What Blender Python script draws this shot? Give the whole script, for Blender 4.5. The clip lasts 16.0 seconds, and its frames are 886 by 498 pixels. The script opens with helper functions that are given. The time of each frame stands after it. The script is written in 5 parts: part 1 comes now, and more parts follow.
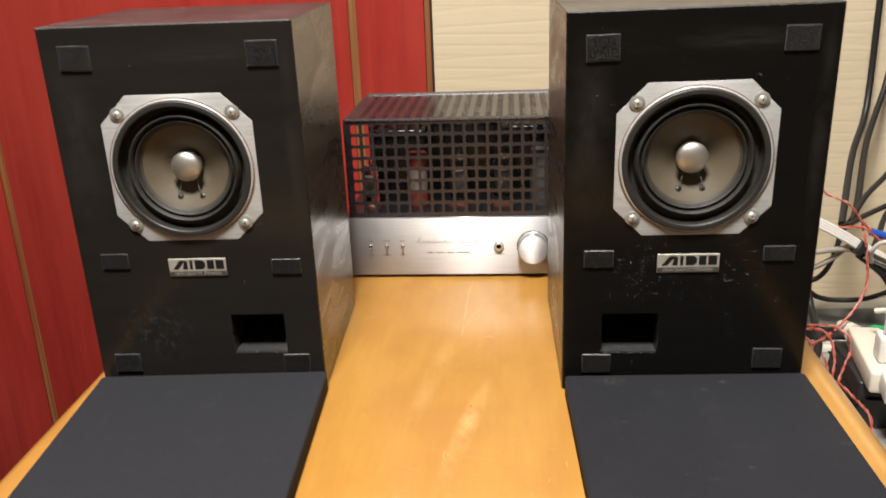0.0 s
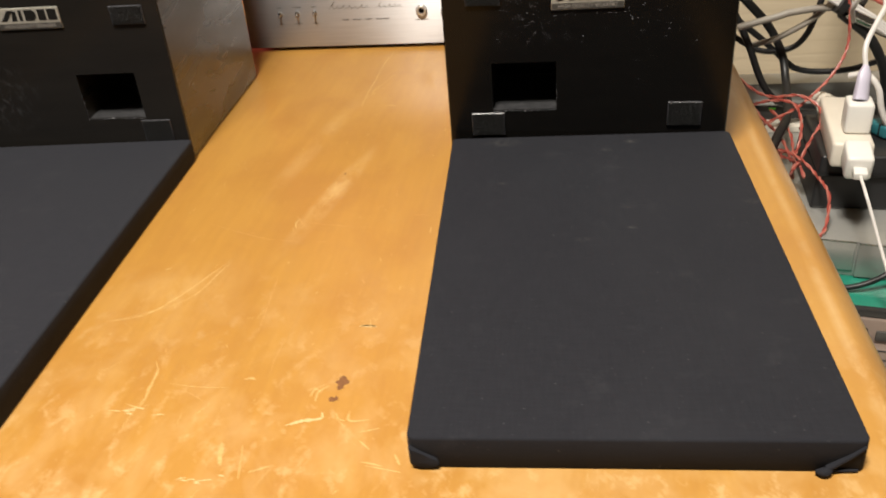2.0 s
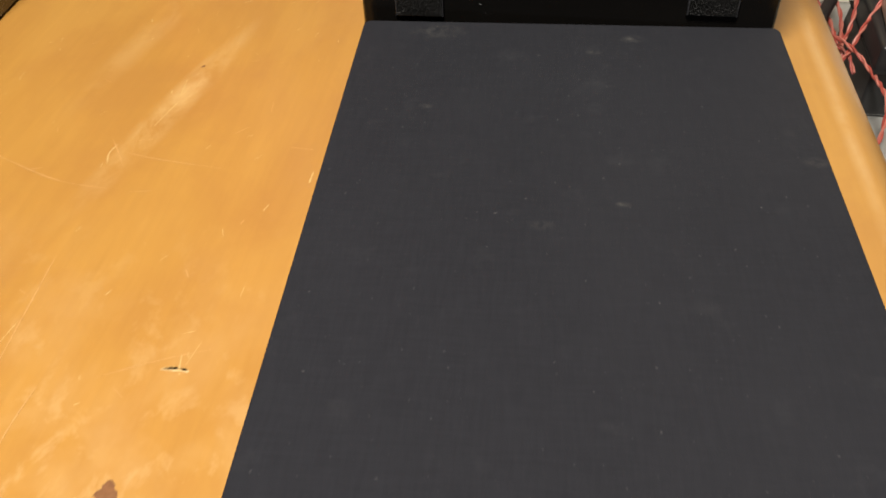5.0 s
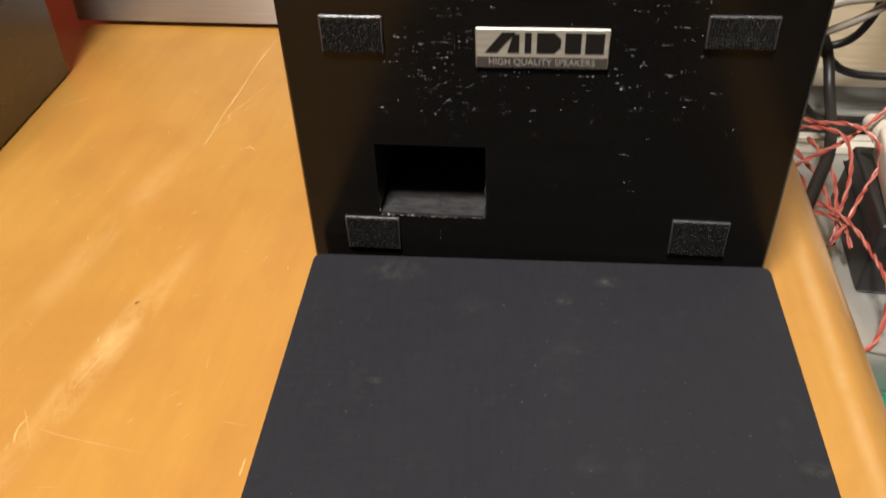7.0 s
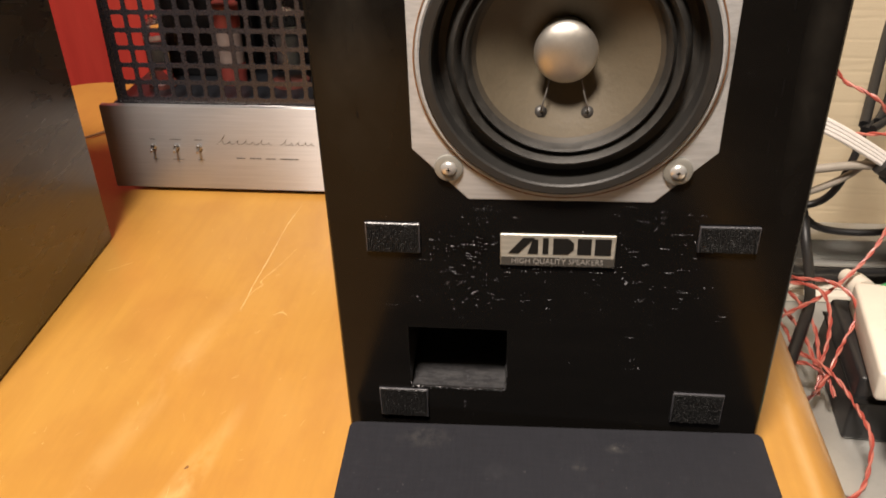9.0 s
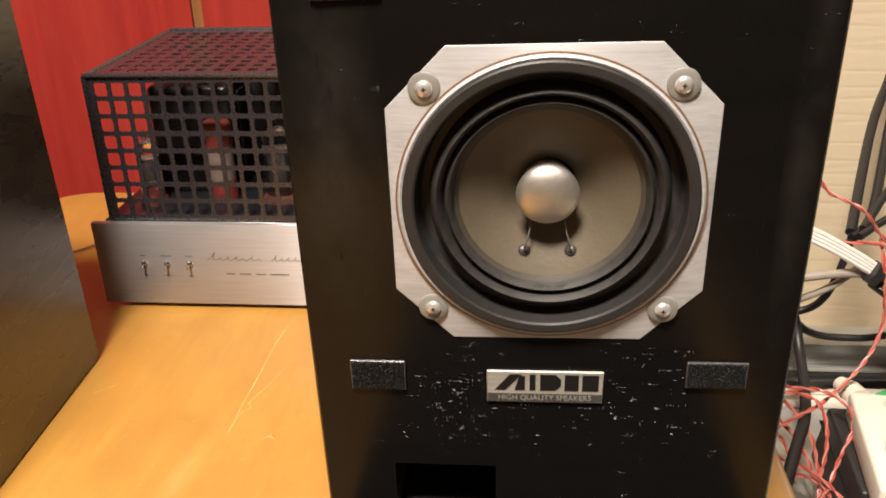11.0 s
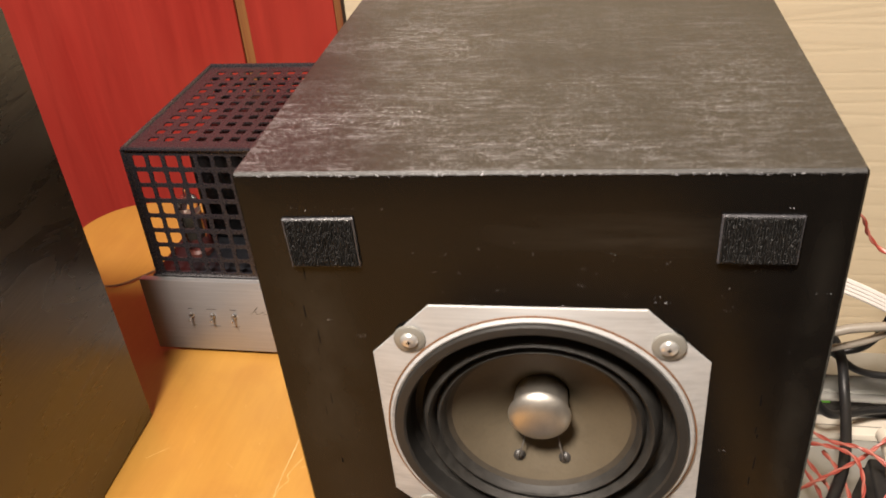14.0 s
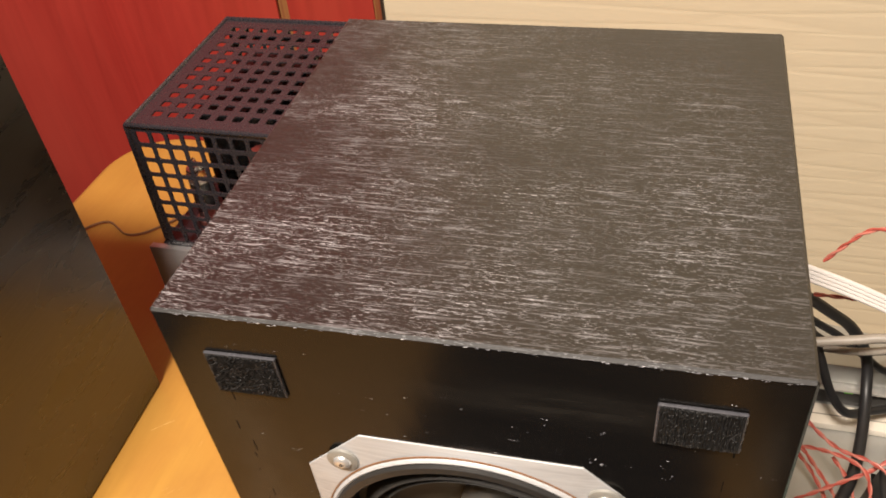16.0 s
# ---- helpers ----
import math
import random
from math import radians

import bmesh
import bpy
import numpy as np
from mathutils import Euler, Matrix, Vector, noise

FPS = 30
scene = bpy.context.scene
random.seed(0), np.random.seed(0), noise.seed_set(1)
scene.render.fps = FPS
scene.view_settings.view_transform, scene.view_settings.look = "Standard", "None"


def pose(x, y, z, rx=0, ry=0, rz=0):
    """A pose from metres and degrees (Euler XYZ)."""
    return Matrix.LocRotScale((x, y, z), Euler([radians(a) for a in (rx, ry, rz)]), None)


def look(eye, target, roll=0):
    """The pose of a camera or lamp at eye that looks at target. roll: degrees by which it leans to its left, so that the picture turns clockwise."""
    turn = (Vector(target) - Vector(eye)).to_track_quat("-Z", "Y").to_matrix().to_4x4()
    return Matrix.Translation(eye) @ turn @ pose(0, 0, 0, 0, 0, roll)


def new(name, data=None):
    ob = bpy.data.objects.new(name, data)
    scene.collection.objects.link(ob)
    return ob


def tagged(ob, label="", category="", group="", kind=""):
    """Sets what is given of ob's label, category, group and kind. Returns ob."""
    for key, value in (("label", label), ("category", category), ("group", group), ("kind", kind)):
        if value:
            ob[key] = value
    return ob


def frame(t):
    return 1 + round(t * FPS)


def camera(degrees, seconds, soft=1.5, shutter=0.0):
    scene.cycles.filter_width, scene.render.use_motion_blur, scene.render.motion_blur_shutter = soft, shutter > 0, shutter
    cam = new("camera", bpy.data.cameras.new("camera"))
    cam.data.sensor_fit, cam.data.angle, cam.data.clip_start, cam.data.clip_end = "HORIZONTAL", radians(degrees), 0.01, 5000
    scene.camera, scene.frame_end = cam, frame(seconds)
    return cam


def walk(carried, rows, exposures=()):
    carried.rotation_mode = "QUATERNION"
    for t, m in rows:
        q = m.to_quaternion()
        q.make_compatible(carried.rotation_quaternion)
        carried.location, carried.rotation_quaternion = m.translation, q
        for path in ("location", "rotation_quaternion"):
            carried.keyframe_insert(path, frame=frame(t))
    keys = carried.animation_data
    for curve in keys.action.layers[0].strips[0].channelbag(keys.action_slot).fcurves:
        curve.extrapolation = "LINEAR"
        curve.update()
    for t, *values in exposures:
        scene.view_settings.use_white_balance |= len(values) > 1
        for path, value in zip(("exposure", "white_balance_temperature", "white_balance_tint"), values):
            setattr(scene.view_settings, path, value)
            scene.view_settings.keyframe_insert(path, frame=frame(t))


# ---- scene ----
cam = camera(53.8, 16.0, soft=1.7, shutter=0.4)
PATH = [
    (0, (-0.125, -0.6066, 0.3348), (-0.2902, 1.2714, -0.3334), -2.24),
    (0.5, (-0.0995, -0.597, 0.3175), (-0.281, 1.255, -0.414), -2.55),
    (1, (-0.0705, -0.5795, 0.2945), (-0.271, 1.229, -0.5355), -3.20),
    (1.5, (-0.045, -0.5595, 0.272), (-0.279, 1.1955, -0.659), -4.00),
    (2, (-0.0157, -0.54, 0.2515), (-0.2847, 1.1595, -0.7674), -4.60),
    (2.5, (0.017, -0.514, 0.241), (-0.29, 1.146, -0.831), -5.50),
    (3, (0.027, -0.488, 0.227), (-0.297, 1.124, -0.911), -5.60),
    (3.2, (0.023, -0.477, 0.224), (-0.303, 1.117, -0.939), -5.60),
    (5.5, (-0.007, -0.319, 0.198), (-0.203, 1.143, -1.153), -1.40),
    (6, (-0.004, -0.288, 0.209), (-0.2, 1.181, -1.133), -1.60),
    (6.5, (-0.005, -0.271, 0.217), (-0.208, 1.239, -1.079), -1.70),
    (7, (0.002, -0.273, 0.234), (-0.214, 1.289, -0.997), -2.00),
    (7.5, (-0.002, -0.28, 0.25), (-0.22, 1.323, -0.926), -2.10),
    (8, (-0.006, -0.29, 0.261), (-0.213, 1.355, -0.858), -1.80),
    (8.5, (-0.009, -0.297, 0.272), (-0.21, 1.386, -0.79), -1.60),
    (9, (-0.011, -0.295, 0.28), (-0.207, 1.417, -0.735), -1.40),
    (9.2, (-0.01, -0.294, 0.283), (-0.202, 1.427, -0.718), -1.50),
    (11.3, (-0.006, -0.282, 0.302), (-0.202, 1.529, -0.523), -1.90),
    (11.5, (-0.004, -0.28, 0.306), (-0.205, 1.535, -0.509), -1.90),
    (12, (-0.002, -0.275, 0.316), (-0.216, 1.546, -0.481), -2.20),
    (12.5, (-0.002, -0.271, 0.328), (-0.239, 1.543, -0.48), -2.60),
    (13, (0.002, -0.265, 0.346), (-0.274, 1.52, -0.513), -3.30),
    (13.5, (0.01, -0.251, 0.368), (-0.318, 1.476, -0.586), -4.30),
    (14, (0.021, -0.227, 0.402), (-0.344, 1.427, -0.661), -5.10),
    (14.5, (0.025, -0.209, 0.431), (-0.368, 1.366, -0.738), -5.90),
    (15, (0.031, -0.197, 0.452), (-0.376, 1.317, -0.79), -6.20),
    (15.5, (0.037, -0.181, 0.466), (-0.396, 1.294, -0.814), -6.10),
    (16, (0.051, -0.157, 0.454), (-0.442, 1.287, -0.839), -6.20),
]
EXPOSURES = [(0, 0.0, 6250, 10), (1, -0.10, 6400, 10), (1.5, -0.19, 6450, 10), (2, -0.30, 6450, 10), (3.2, -0.36, 6400, 10), (5.5, -0.24, 6350, 10), (7, -0.15, 6400, 12), (9, -0.03, 6850, 16),
             (11.5, 0.21, 6850, 16), (12.5, 0.15, 6850, 16), (13, 0.10, 6850, 16), (14, 0.05, 6850, 16), (15, 0.08, 6850, 16), (16, 0.08, 6850, 16)]
walk(cam, [(t, look(eye, target, roll)) for t, eye, target, roll in PATH], EXPOSURES)

# ---- light ----
world = bpy.data.worlds.new("world")
scene.world = world
world.use_nodes = True
world.node_tree.nodes["Background"].inputs[0].default_value = (0.75, 0.82, 1.0, 1)
world.node_tree.nodes["Background"].inputs[1].default_value = 0.03

LAMP = Vector((-0.22, -0.72, 1.68))
lamp_data = bpy.data.lights.new("ceiling_light_glow", "AREA")
lamp_data.shape, lamp_data.size, lamp_data.energy, lamp_data.color = "DISK", 0.38, 80.0, (1.0, 0.93, 0.82)
lamp_ob = new("ceiling_light_glow", lamp_data)
lamp_ob.matrix_world = pose(LAMP.x, LAMP.y, LAMP.z - 0.012)


# ---- materials ----
def mat(name, color, rough=0.5, metal=0.0, coat=0.0, spec=0.5):
    m = bpy.data.materials.new(name)
    m.use_nodes = True
    b = m.node_tree.nodes["Principled BSDF"]
    b.inputs["Base Color"].default_value = (*color, 1)
    b.inputs["Roughness"].default_value = rough
    b.inputs["Metallic"].default_value = metal
    b.inputs["Coat Weight"].default_value = coat
    b.inputs["Coat Roughness"].default_value = 0.15
    b.inputs["Specular IOR Level"].default_value = spec
    return m


def nd(m, kind, **vals):
    n = m.node_tree.nodes.new(kind)
    for k, v in vals.items():
        n.inputs[k.replace("_", " ")].default_value = v
    return n


def ln(m, a, b):
    m.node_tree.links.new(a, b)


def coords(m, scale=(1, 1, 1), rot=(0, 0, 0)):
    tc, mp = nd(m, "ShaderNodeTexCoord"), nd(m, "ShaderNodeMapping")
    mp.inputs["Scale"].default_value, mp.inputs["Rotation"].default_value = scale, rot
    ln(m, tc.outputs["Object"], mp.inputs["Vector"])
    return mp.outputs["Vector"]


def noise_tex(m, vec, scale, detail=3.0, rough=0.55, distort=0.0):
    n = nd(m, "ShaderNodeTexNoise", Scale=scale, Detail=detail, Roughness=rough, Distortion=distort)
    ln(m, vec, n.inputs["Vector"])
    return n.outputs["Fac"]


def ramp(m, fac, *stops):
    r = nd(m, "ShaderNodeValToRGB")
    e = r.color_ramp.elements
    while len(e) < len(stops):
        e.new(0.5)
    for el, (p, c) in zip(e, stops):
        el.position = p
        el.color = (c, c, c, 1) if isinstance(c, (int, float)) else (*c, 1)
    ln(m, fac, r.inputs["Fac"])
    return r.outputs["Color"]


def mixc(m, fac, a, b, mode="MIX"):
    x = m.node_tree.nodes.new("ShaderNodeMix")
    x.data_type, x.blend_type = "RGBA", mode
    for sock, v in ((x.inputs["Factor"], fac), (x.inputs["A"], a), (x.inputs["B"], b)):
        if isinstance(v, (int, float)):
            sock.default_value = v
        elif isinstance(v, tuple):
            sock.default_value = (*v, 1)
        else:
            ln(m, v, sock)
    return x.outputs["Result"]


def bsdf(m):
    return m.node_tree.nodes["Principled BSDF"]


def color_to(m, out):
    ln(m, out, bsdf(m).inputs["Base Color"])


def rough_to(m, fac, lo, hi):
    r = nd(m, "ShaderNodeMapRange")
    r.inputs["To Min"].default_value, r.inputs["To Max"].default_value = lo, hi
    ln(m, fac, r.inputs["Value"])
    ln(m, r.outputs["Result"], bsdf(m).inputs["Roughness"])


def bump(m, fac, dist, strength=1.0, under=None):
    b = nd(m, "ShaderNodeBump", Strength=strength, Distance=dist)
    ln(m, fac, b.inputs["Height"])
    if under is not None:
        ln(m, under, b.inputs["Normal"])
    ln(m, b.outputs["Normal"], bsdf(m).inputs["Normal"])
    return b.outputs["Normal"]


def near_spot(m, at, scale, turn=0.0):
    """1 at a place on the object, falling to 0 within the given reach."""
    tc, mp, d = nd(m, "ShaderNodeTexCoord"), nd(m, "ShaderNodeMapping"), nd(m, "ShaderNodeVectorMath")
    mp.vector_type = "TEXTURE"
    mp.inputs["Scale"].default_value, mp.inputs["Location"].default_value, mp.inputs["Rotation"].default_value = scale, at, (0, 0, turn)
    d.operation = "LENGTH"
    ln(m, tc.outputs["Object"], mp.inputs["Vector"])
    ln(m, mp.outputs["Vector"], d.inputs[0])
    return ramp(m, d.outputs["Value"], (0.25, 1.0), (1.0, 0.0))


def black_wood(name, base_gain=1.0, dusty=False):
    """Black satin paint over open-pored wood; dust and pore glints are painted as pale streaks on top."""
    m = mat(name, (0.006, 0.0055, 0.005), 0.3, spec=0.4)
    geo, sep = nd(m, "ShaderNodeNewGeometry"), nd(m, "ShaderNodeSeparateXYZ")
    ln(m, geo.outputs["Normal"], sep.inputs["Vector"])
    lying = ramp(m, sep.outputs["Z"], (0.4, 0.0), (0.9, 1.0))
    facing, sideways = nd(m, "ShaderNodeMath"), nd(m, "ShaderNodeMath")
    facing.operation = sideways.operation = "ABSOLUTE"
    ln(m, sep.outputs["Y"], facing.inputs[0])
    ln(m, sep.outputs["X"], sideways.inputs[0])
    upright = ramp(m, facing.outputs[0], (0.5, 0.0), (0.9, 1.0))
    flank = ramp(m, sideways.outputs[0], (0.5, 0.0), (0.9, 1.0))
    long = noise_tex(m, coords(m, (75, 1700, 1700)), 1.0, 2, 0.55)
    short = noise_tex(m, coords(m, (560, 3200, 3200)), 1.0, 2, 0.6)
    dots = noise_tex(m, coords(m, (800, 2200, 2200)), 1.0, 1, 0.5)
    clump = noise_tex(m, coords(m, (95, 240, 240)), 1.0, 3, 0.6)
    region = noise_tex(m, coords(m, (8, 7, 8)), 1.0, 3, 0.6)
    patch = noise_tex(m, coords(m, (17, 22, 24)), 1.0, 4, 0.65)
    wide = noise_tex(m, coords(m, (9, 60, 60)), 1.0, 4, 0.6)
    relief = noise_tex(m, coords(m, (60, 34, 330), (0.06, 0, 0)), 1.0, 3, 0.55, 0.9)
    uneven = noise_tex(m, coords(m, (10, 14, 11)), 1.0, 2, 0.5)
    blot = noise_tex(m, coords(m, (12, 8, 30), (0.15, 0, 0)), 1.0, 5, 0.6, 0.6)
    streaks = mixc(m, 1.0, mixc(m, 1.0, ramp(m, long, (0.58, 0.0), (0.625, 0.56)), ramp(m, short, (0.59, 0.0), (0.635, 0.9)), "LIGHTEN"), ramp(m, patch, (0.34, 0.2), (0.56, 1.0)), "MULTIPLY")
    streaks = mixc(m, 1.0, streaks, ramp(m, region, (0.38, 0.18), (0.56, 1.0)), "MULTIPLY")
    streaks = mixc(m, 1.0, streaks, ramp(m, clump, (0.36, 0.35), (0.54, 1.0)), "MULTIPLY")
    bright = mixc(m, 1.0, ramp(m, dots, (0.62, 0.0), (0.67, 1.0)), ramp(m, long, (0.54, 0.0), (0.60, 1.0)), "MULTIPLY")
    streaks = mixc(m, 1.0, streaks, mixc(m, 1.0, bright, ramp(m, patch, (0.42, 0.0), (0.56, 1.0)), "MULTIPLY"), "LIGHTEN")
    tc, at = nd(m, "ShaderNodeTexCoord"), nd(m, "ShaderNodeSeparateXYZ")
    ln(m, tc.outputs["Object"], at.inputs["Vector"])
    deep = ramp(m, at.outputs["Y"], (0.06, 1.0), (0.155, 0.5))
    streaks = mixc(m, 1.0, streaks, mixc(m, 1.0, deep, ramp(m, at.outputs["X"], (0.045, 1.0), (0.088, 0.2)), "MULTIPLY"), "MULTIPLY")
    # upward faces only: dust in the pores, with their glints painted in
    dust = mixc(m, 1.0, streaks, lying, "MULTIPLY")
    base = mixc(m, wide, tuple(base_gain * v for v in (0.0038, 0.0035, 0.0033)), tuple(base_gain * v for v in (0.0078, 0.0070, 0.0062)))
    smear = noise_tex(m, coords(m, (20, 30, 150)), 1.0, 5, 0.65, 0.3)
    sheen_noise = noise_tex(m, coords(m, (55, 30, 34), (0, 0.5, 0)), 1.0, 5, 0.6, 0.3)
    # strips up both edges: the front's grey-brown sheen put into the colour
    sheen_smear = mixc(m, 1.0, near_spot(m, (-0.074, 0, 0.205), (0.020, 0.4, 0.075)), near_spot(m, (0.083, 0, 0.20), (0.007, 0.4, 0.09)), "LIGHTEN")
    sheen_smear = mixc(m, 1.0, sheen_smear, ramp(m, sheen_noise, (0.36, 0.05), (0.68, 0.5)), "MULTIPLY")
    # faint level smears below the top edge
    sheen_smear = mixc(m, 1.0, sheen_smear, mixc(m, 1.0, near_spot(m, (0.030, 0, 0.266), (0.050, 0.4, 0.010)), ramp(m, smear, (0.38, 0.0), (0.66, 0.42)), "MULTIPLY"), "LIGHTEN")
    sheen_smear = mixc(m, 1.0, sheen_smear, upright, "MULTIPLY")
    base = mixc(m, sheen_smear, base, (0.036, 0.0325, 0.027))
    # the sides' brown sheen is put into a lighter, blotchy brown base
    base = mixc(m, flank, base, mixc(m, ramp(m, blot, (0.32, 0.0), (0.68, 1.0)), (0.011, 0.0083, 0.0053), (0.032, 0.024, 0.014)))
    if dusty:   # pale smears of dust low on the front
        smudge = mixc(m, 1.0, near_spot(m, (-0.040, 0, 0.052), (0.034, 0.4, 0.030)), near_spot(m, (0.030, 0, 0.140), (0.040, 0.4, 0.012)), "LIGHTEN")
        smudge = mixc(m, 1.0, mixc(m, 1.0, smudge, upright, "MULTIPLY"), ramp(m, noise_tex(m, coords(m, (150, 60, 120)), 1.0, 5, 0.7, 0.5), (0.50, 0.0), (0.72, 0.55)), "MULTIPLY")
        base = mixc(m, smudge, base, (0.07, 0.07, 0.075))
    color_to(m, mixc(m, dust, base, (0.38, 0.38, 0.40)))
    lo, hi = nd(m, "ShaderNodeMapRange"), nd(m, "ShaderNodeMapRange")
    for r, a, b in ((lo, 0.14, 0.24), (hi, 0.33, 0.46)):
        r.inputs["To Min"].default_value, r.inputs["To Max"].default_value = a, b
        ln(m, wide, r.inputs["Value"])
    ln(m, mixc(m, flank, mixc(m, lying, (0.22, 0.22, 0.22), (0.88, 0.88, 0.88)), (1.0, 1.0, 1.0)), bsdf(m).inputs["Specular IOR Level"])
    gloss = mixc(m, lying, lo.outputs["Result"], hi.outputs["Result"])
    gloss = mixc(m, ramp(m, sep.outputs["Z"], (0.25, 0.0), (0.5, 1.0), (0.88, 1.0), (0.96, 0.0)), gloss, (0.55, 0.55, 0.55))   # edges rubbed dull
    ln(m, mixc(m, flank, gloss, ramp(m, blot, (0.34, 0.21), (0.66, 0.38))), bsdf(m).inputs["Roughness"])
    ripple = mixc(m, 1.0, relief, ramp(m, uneven, (0.36, 0.12), (0.60, 1.0)), "MULTIPLY")
    n = bump(m, mixc(m, 1.0, ripple, flank, "MULTIPLY"), 0.0009, 0.24)
    n = bump(m, mixc(m, 1.0, uneven, upright, "MULTIPLY"), 0.0005, 0.35, n)
    bump(m, mixc(m, 1.0, long, lying, "MULTIPLY"), 0.00025, 0.25, n)
    return m


def table_wood():
    m = mat("honey_lacquered_wood", (0.55, 0.27, 0.055), 0.32, coat=0.25)
    grain = noise_tex(m, coords(m, (30, 4, 30)), 1.0, 4, 0.6, 0.4)
    fine = noise_tex(m, coords(m, (220, 16, 220)), 1.0, 4, 0.65)
    big = noise_tex(m, coords(m, (5, 3, 5)), 1.0, 4, 0.6)
    c = mixc(m, grain, (0.412, 0.199, 0.038), (0.500, 0.264, 0.057))
    c = mixc(m, ramp(m, fine, (0.35, 0.0), (0.8, 0.38)), c, (0.345, 0.162, 0.034))
    c = mixc(m, ramp(m, big, (0.5, 0.0), (0.75, 0.35)), c, (0.555, 0.312, 0.085))
    blotch = noise_tex(m, coords(m, (22, 15, 22), (0, 0, 0.5)), 1.0, 5, 0.65, 0.4)
    c = mixc(m, ramp(m, blotch, (0.44, 0.0), (0.66, 0.5)), c, (0.375, 0.172, 0.040))
    # pale wear: soft rubbed bands here and there, blotches and fine flecks towards the front edge
    wear = noise_tex(m, coords(m, (60, 26, 60), (0, 0, 0.19)), 1.0, 5, 0.7, 0.3)
    rub = mixc(m, 0.5, near_spot(m, (-0.162, -0.056, 0), (0.009, 0.085, 1), -0.187), near_spot(m, (-0.222, -0.165, 0), (0.045, 0.030, 1), 0.6), "SCREEN")
    rub = mixc(m, 0.4, rub, near_spot(m, (-0.192, 0.03, 0), (0.010, 0.12, 1), -0.15), "SCREEN")
    w = mixc(m, 1.0, ramp(m, wear, (0.40, 0.05), (0.62, 0.65)), rub, "MULTIPLY")
    soft = noise_tex(m, coords(m, (34, 24, 34), (0, 0, 0.6)), 1.0, 4, 0.6, 0.3)
    flecks = noise_tex(m, coords(m, (85, 55, 85), (0, 0, 0.6)), 1.0, 5, 0.7, 0.3)
    tc, at = nd(m, "ShaderNodeTexCoord"), nd(m, "ShaderNodeSeparateXYZ")
    ln(m, tc.outputs["Object"], at.inputs["Vector"])
    near = nd(m, "ShaderNodeMapRange")
    near.inputs["From Min"].default_value, near.inputs["From Max"].default_value = -0.12, -0.33
    ln(m, at.outputs["Y"], near.inputs["Value"])
    worn = mixc(m, 1.0, mixc(m, 1.0, ramp(m, soft, (0.45, 0.0), (0.66, 0.38)), ramp(m, flecks, (0.54, 0.0), (0.66, 0.55)), "SCREEN"), near.outputs["Result"], "MULTIPLY")
    c = mixc(m, worn, c, (0.66, 0.45, 0.21))
    nosing = mixc(m, 1.0, ramp(m, at.outputs["X"], (0.1102, 0.0), (0.1128, 1.0), (0.1162, 0.0)), ramp(m, soft, (0.36, 0.05), (0.62, 0.45)), "MULTIPLY")
    c = mixc(m, nosing, c, (0.64, 0.46, 0.24))
    scuffed = mixc(m, 1.0, near_spot(m, (0.1345, -0.015, -0.014), (0.0035, 0.11, 0.012)), ramp(m, flecks, (0.42, 0.0), (0.60, 0.8)), "MULTIPLY")
    c = mixc(m, scuffed, c, (0.66, 0.52, 0.34))
    color_to(m, mixc(m, w, c, (0.64, 0.42, 0.17)))
    rough_to(m, big, 0.26, 0.42)
    n = bump(m, blotch, 0.0006, 0.12)
    bump(m, fine, 0.0002, 0.2, n)
    return m


def wallpaper():
    """Cream wallpaper embossed like thin courses of split stone."""
    m = mat("cream_embossed_wallpaper", (0.70, 0.59, 0.42), 0.7)
    vec, warp = coords(m, (4, 4, 64)), nd(m, "ShaderNodeTexNoise", Scale=1.3, Detail=3.0)
    ln(m, vec, warp.inputs["Vector"])
    bent = mixc(m, 0.12, vec, warp.outputs["Color"], "ADD")
    edge, cell = nd(m, "ShaderNodeTexVoronoi", Scale=1.0), nd(m, "ShaderNodeTexVoronoi", Scale=1.0)
    edge.feature = "DISTANCE_TO_EDGE"
    ln(m, bent, edge.inputs["Vector"])
    ln(m, bent, cell.inputs["Vector"])
    joint = ramp(m, edge.outputs["Distance"], (0.0, 0.0), (0.16, 1.0))
    b = noise_tex(m, coords(m, (90, 90, 420)), 1.0, 4, 0.6)
    big = noise_tex(m, coords(m, (3, 3, 6)), 1.0, 3)
    tone = mixc(m, 0.5, cell.outputs["Color"], b)
    c = mixc(m, ramp(m, tone, (0.25, 0.0), (0.75, 1.0)), (0.680, 0.575, 0.408), (0.720, 0.613, 0.440))
    c = mixc(m, ramp(m, edge.outputs["Distance"], (0.0, 0.35), (0.10, 0.0)), c, (0.62, 0.515, 0.36))
    color_to(m, mixc(m, ramp(m, big, (0.4, 0.0), (0.7, 0.3)), c, (0.64, 0.535, 0.375)))
    n = bump(m, joint, 0.0010, 0.2)
    n = bump(m, cell.outputs["Color"], 0.0010, 0.2, n)
    bump(m, b, 0.0006, 0.25, n)
    return m


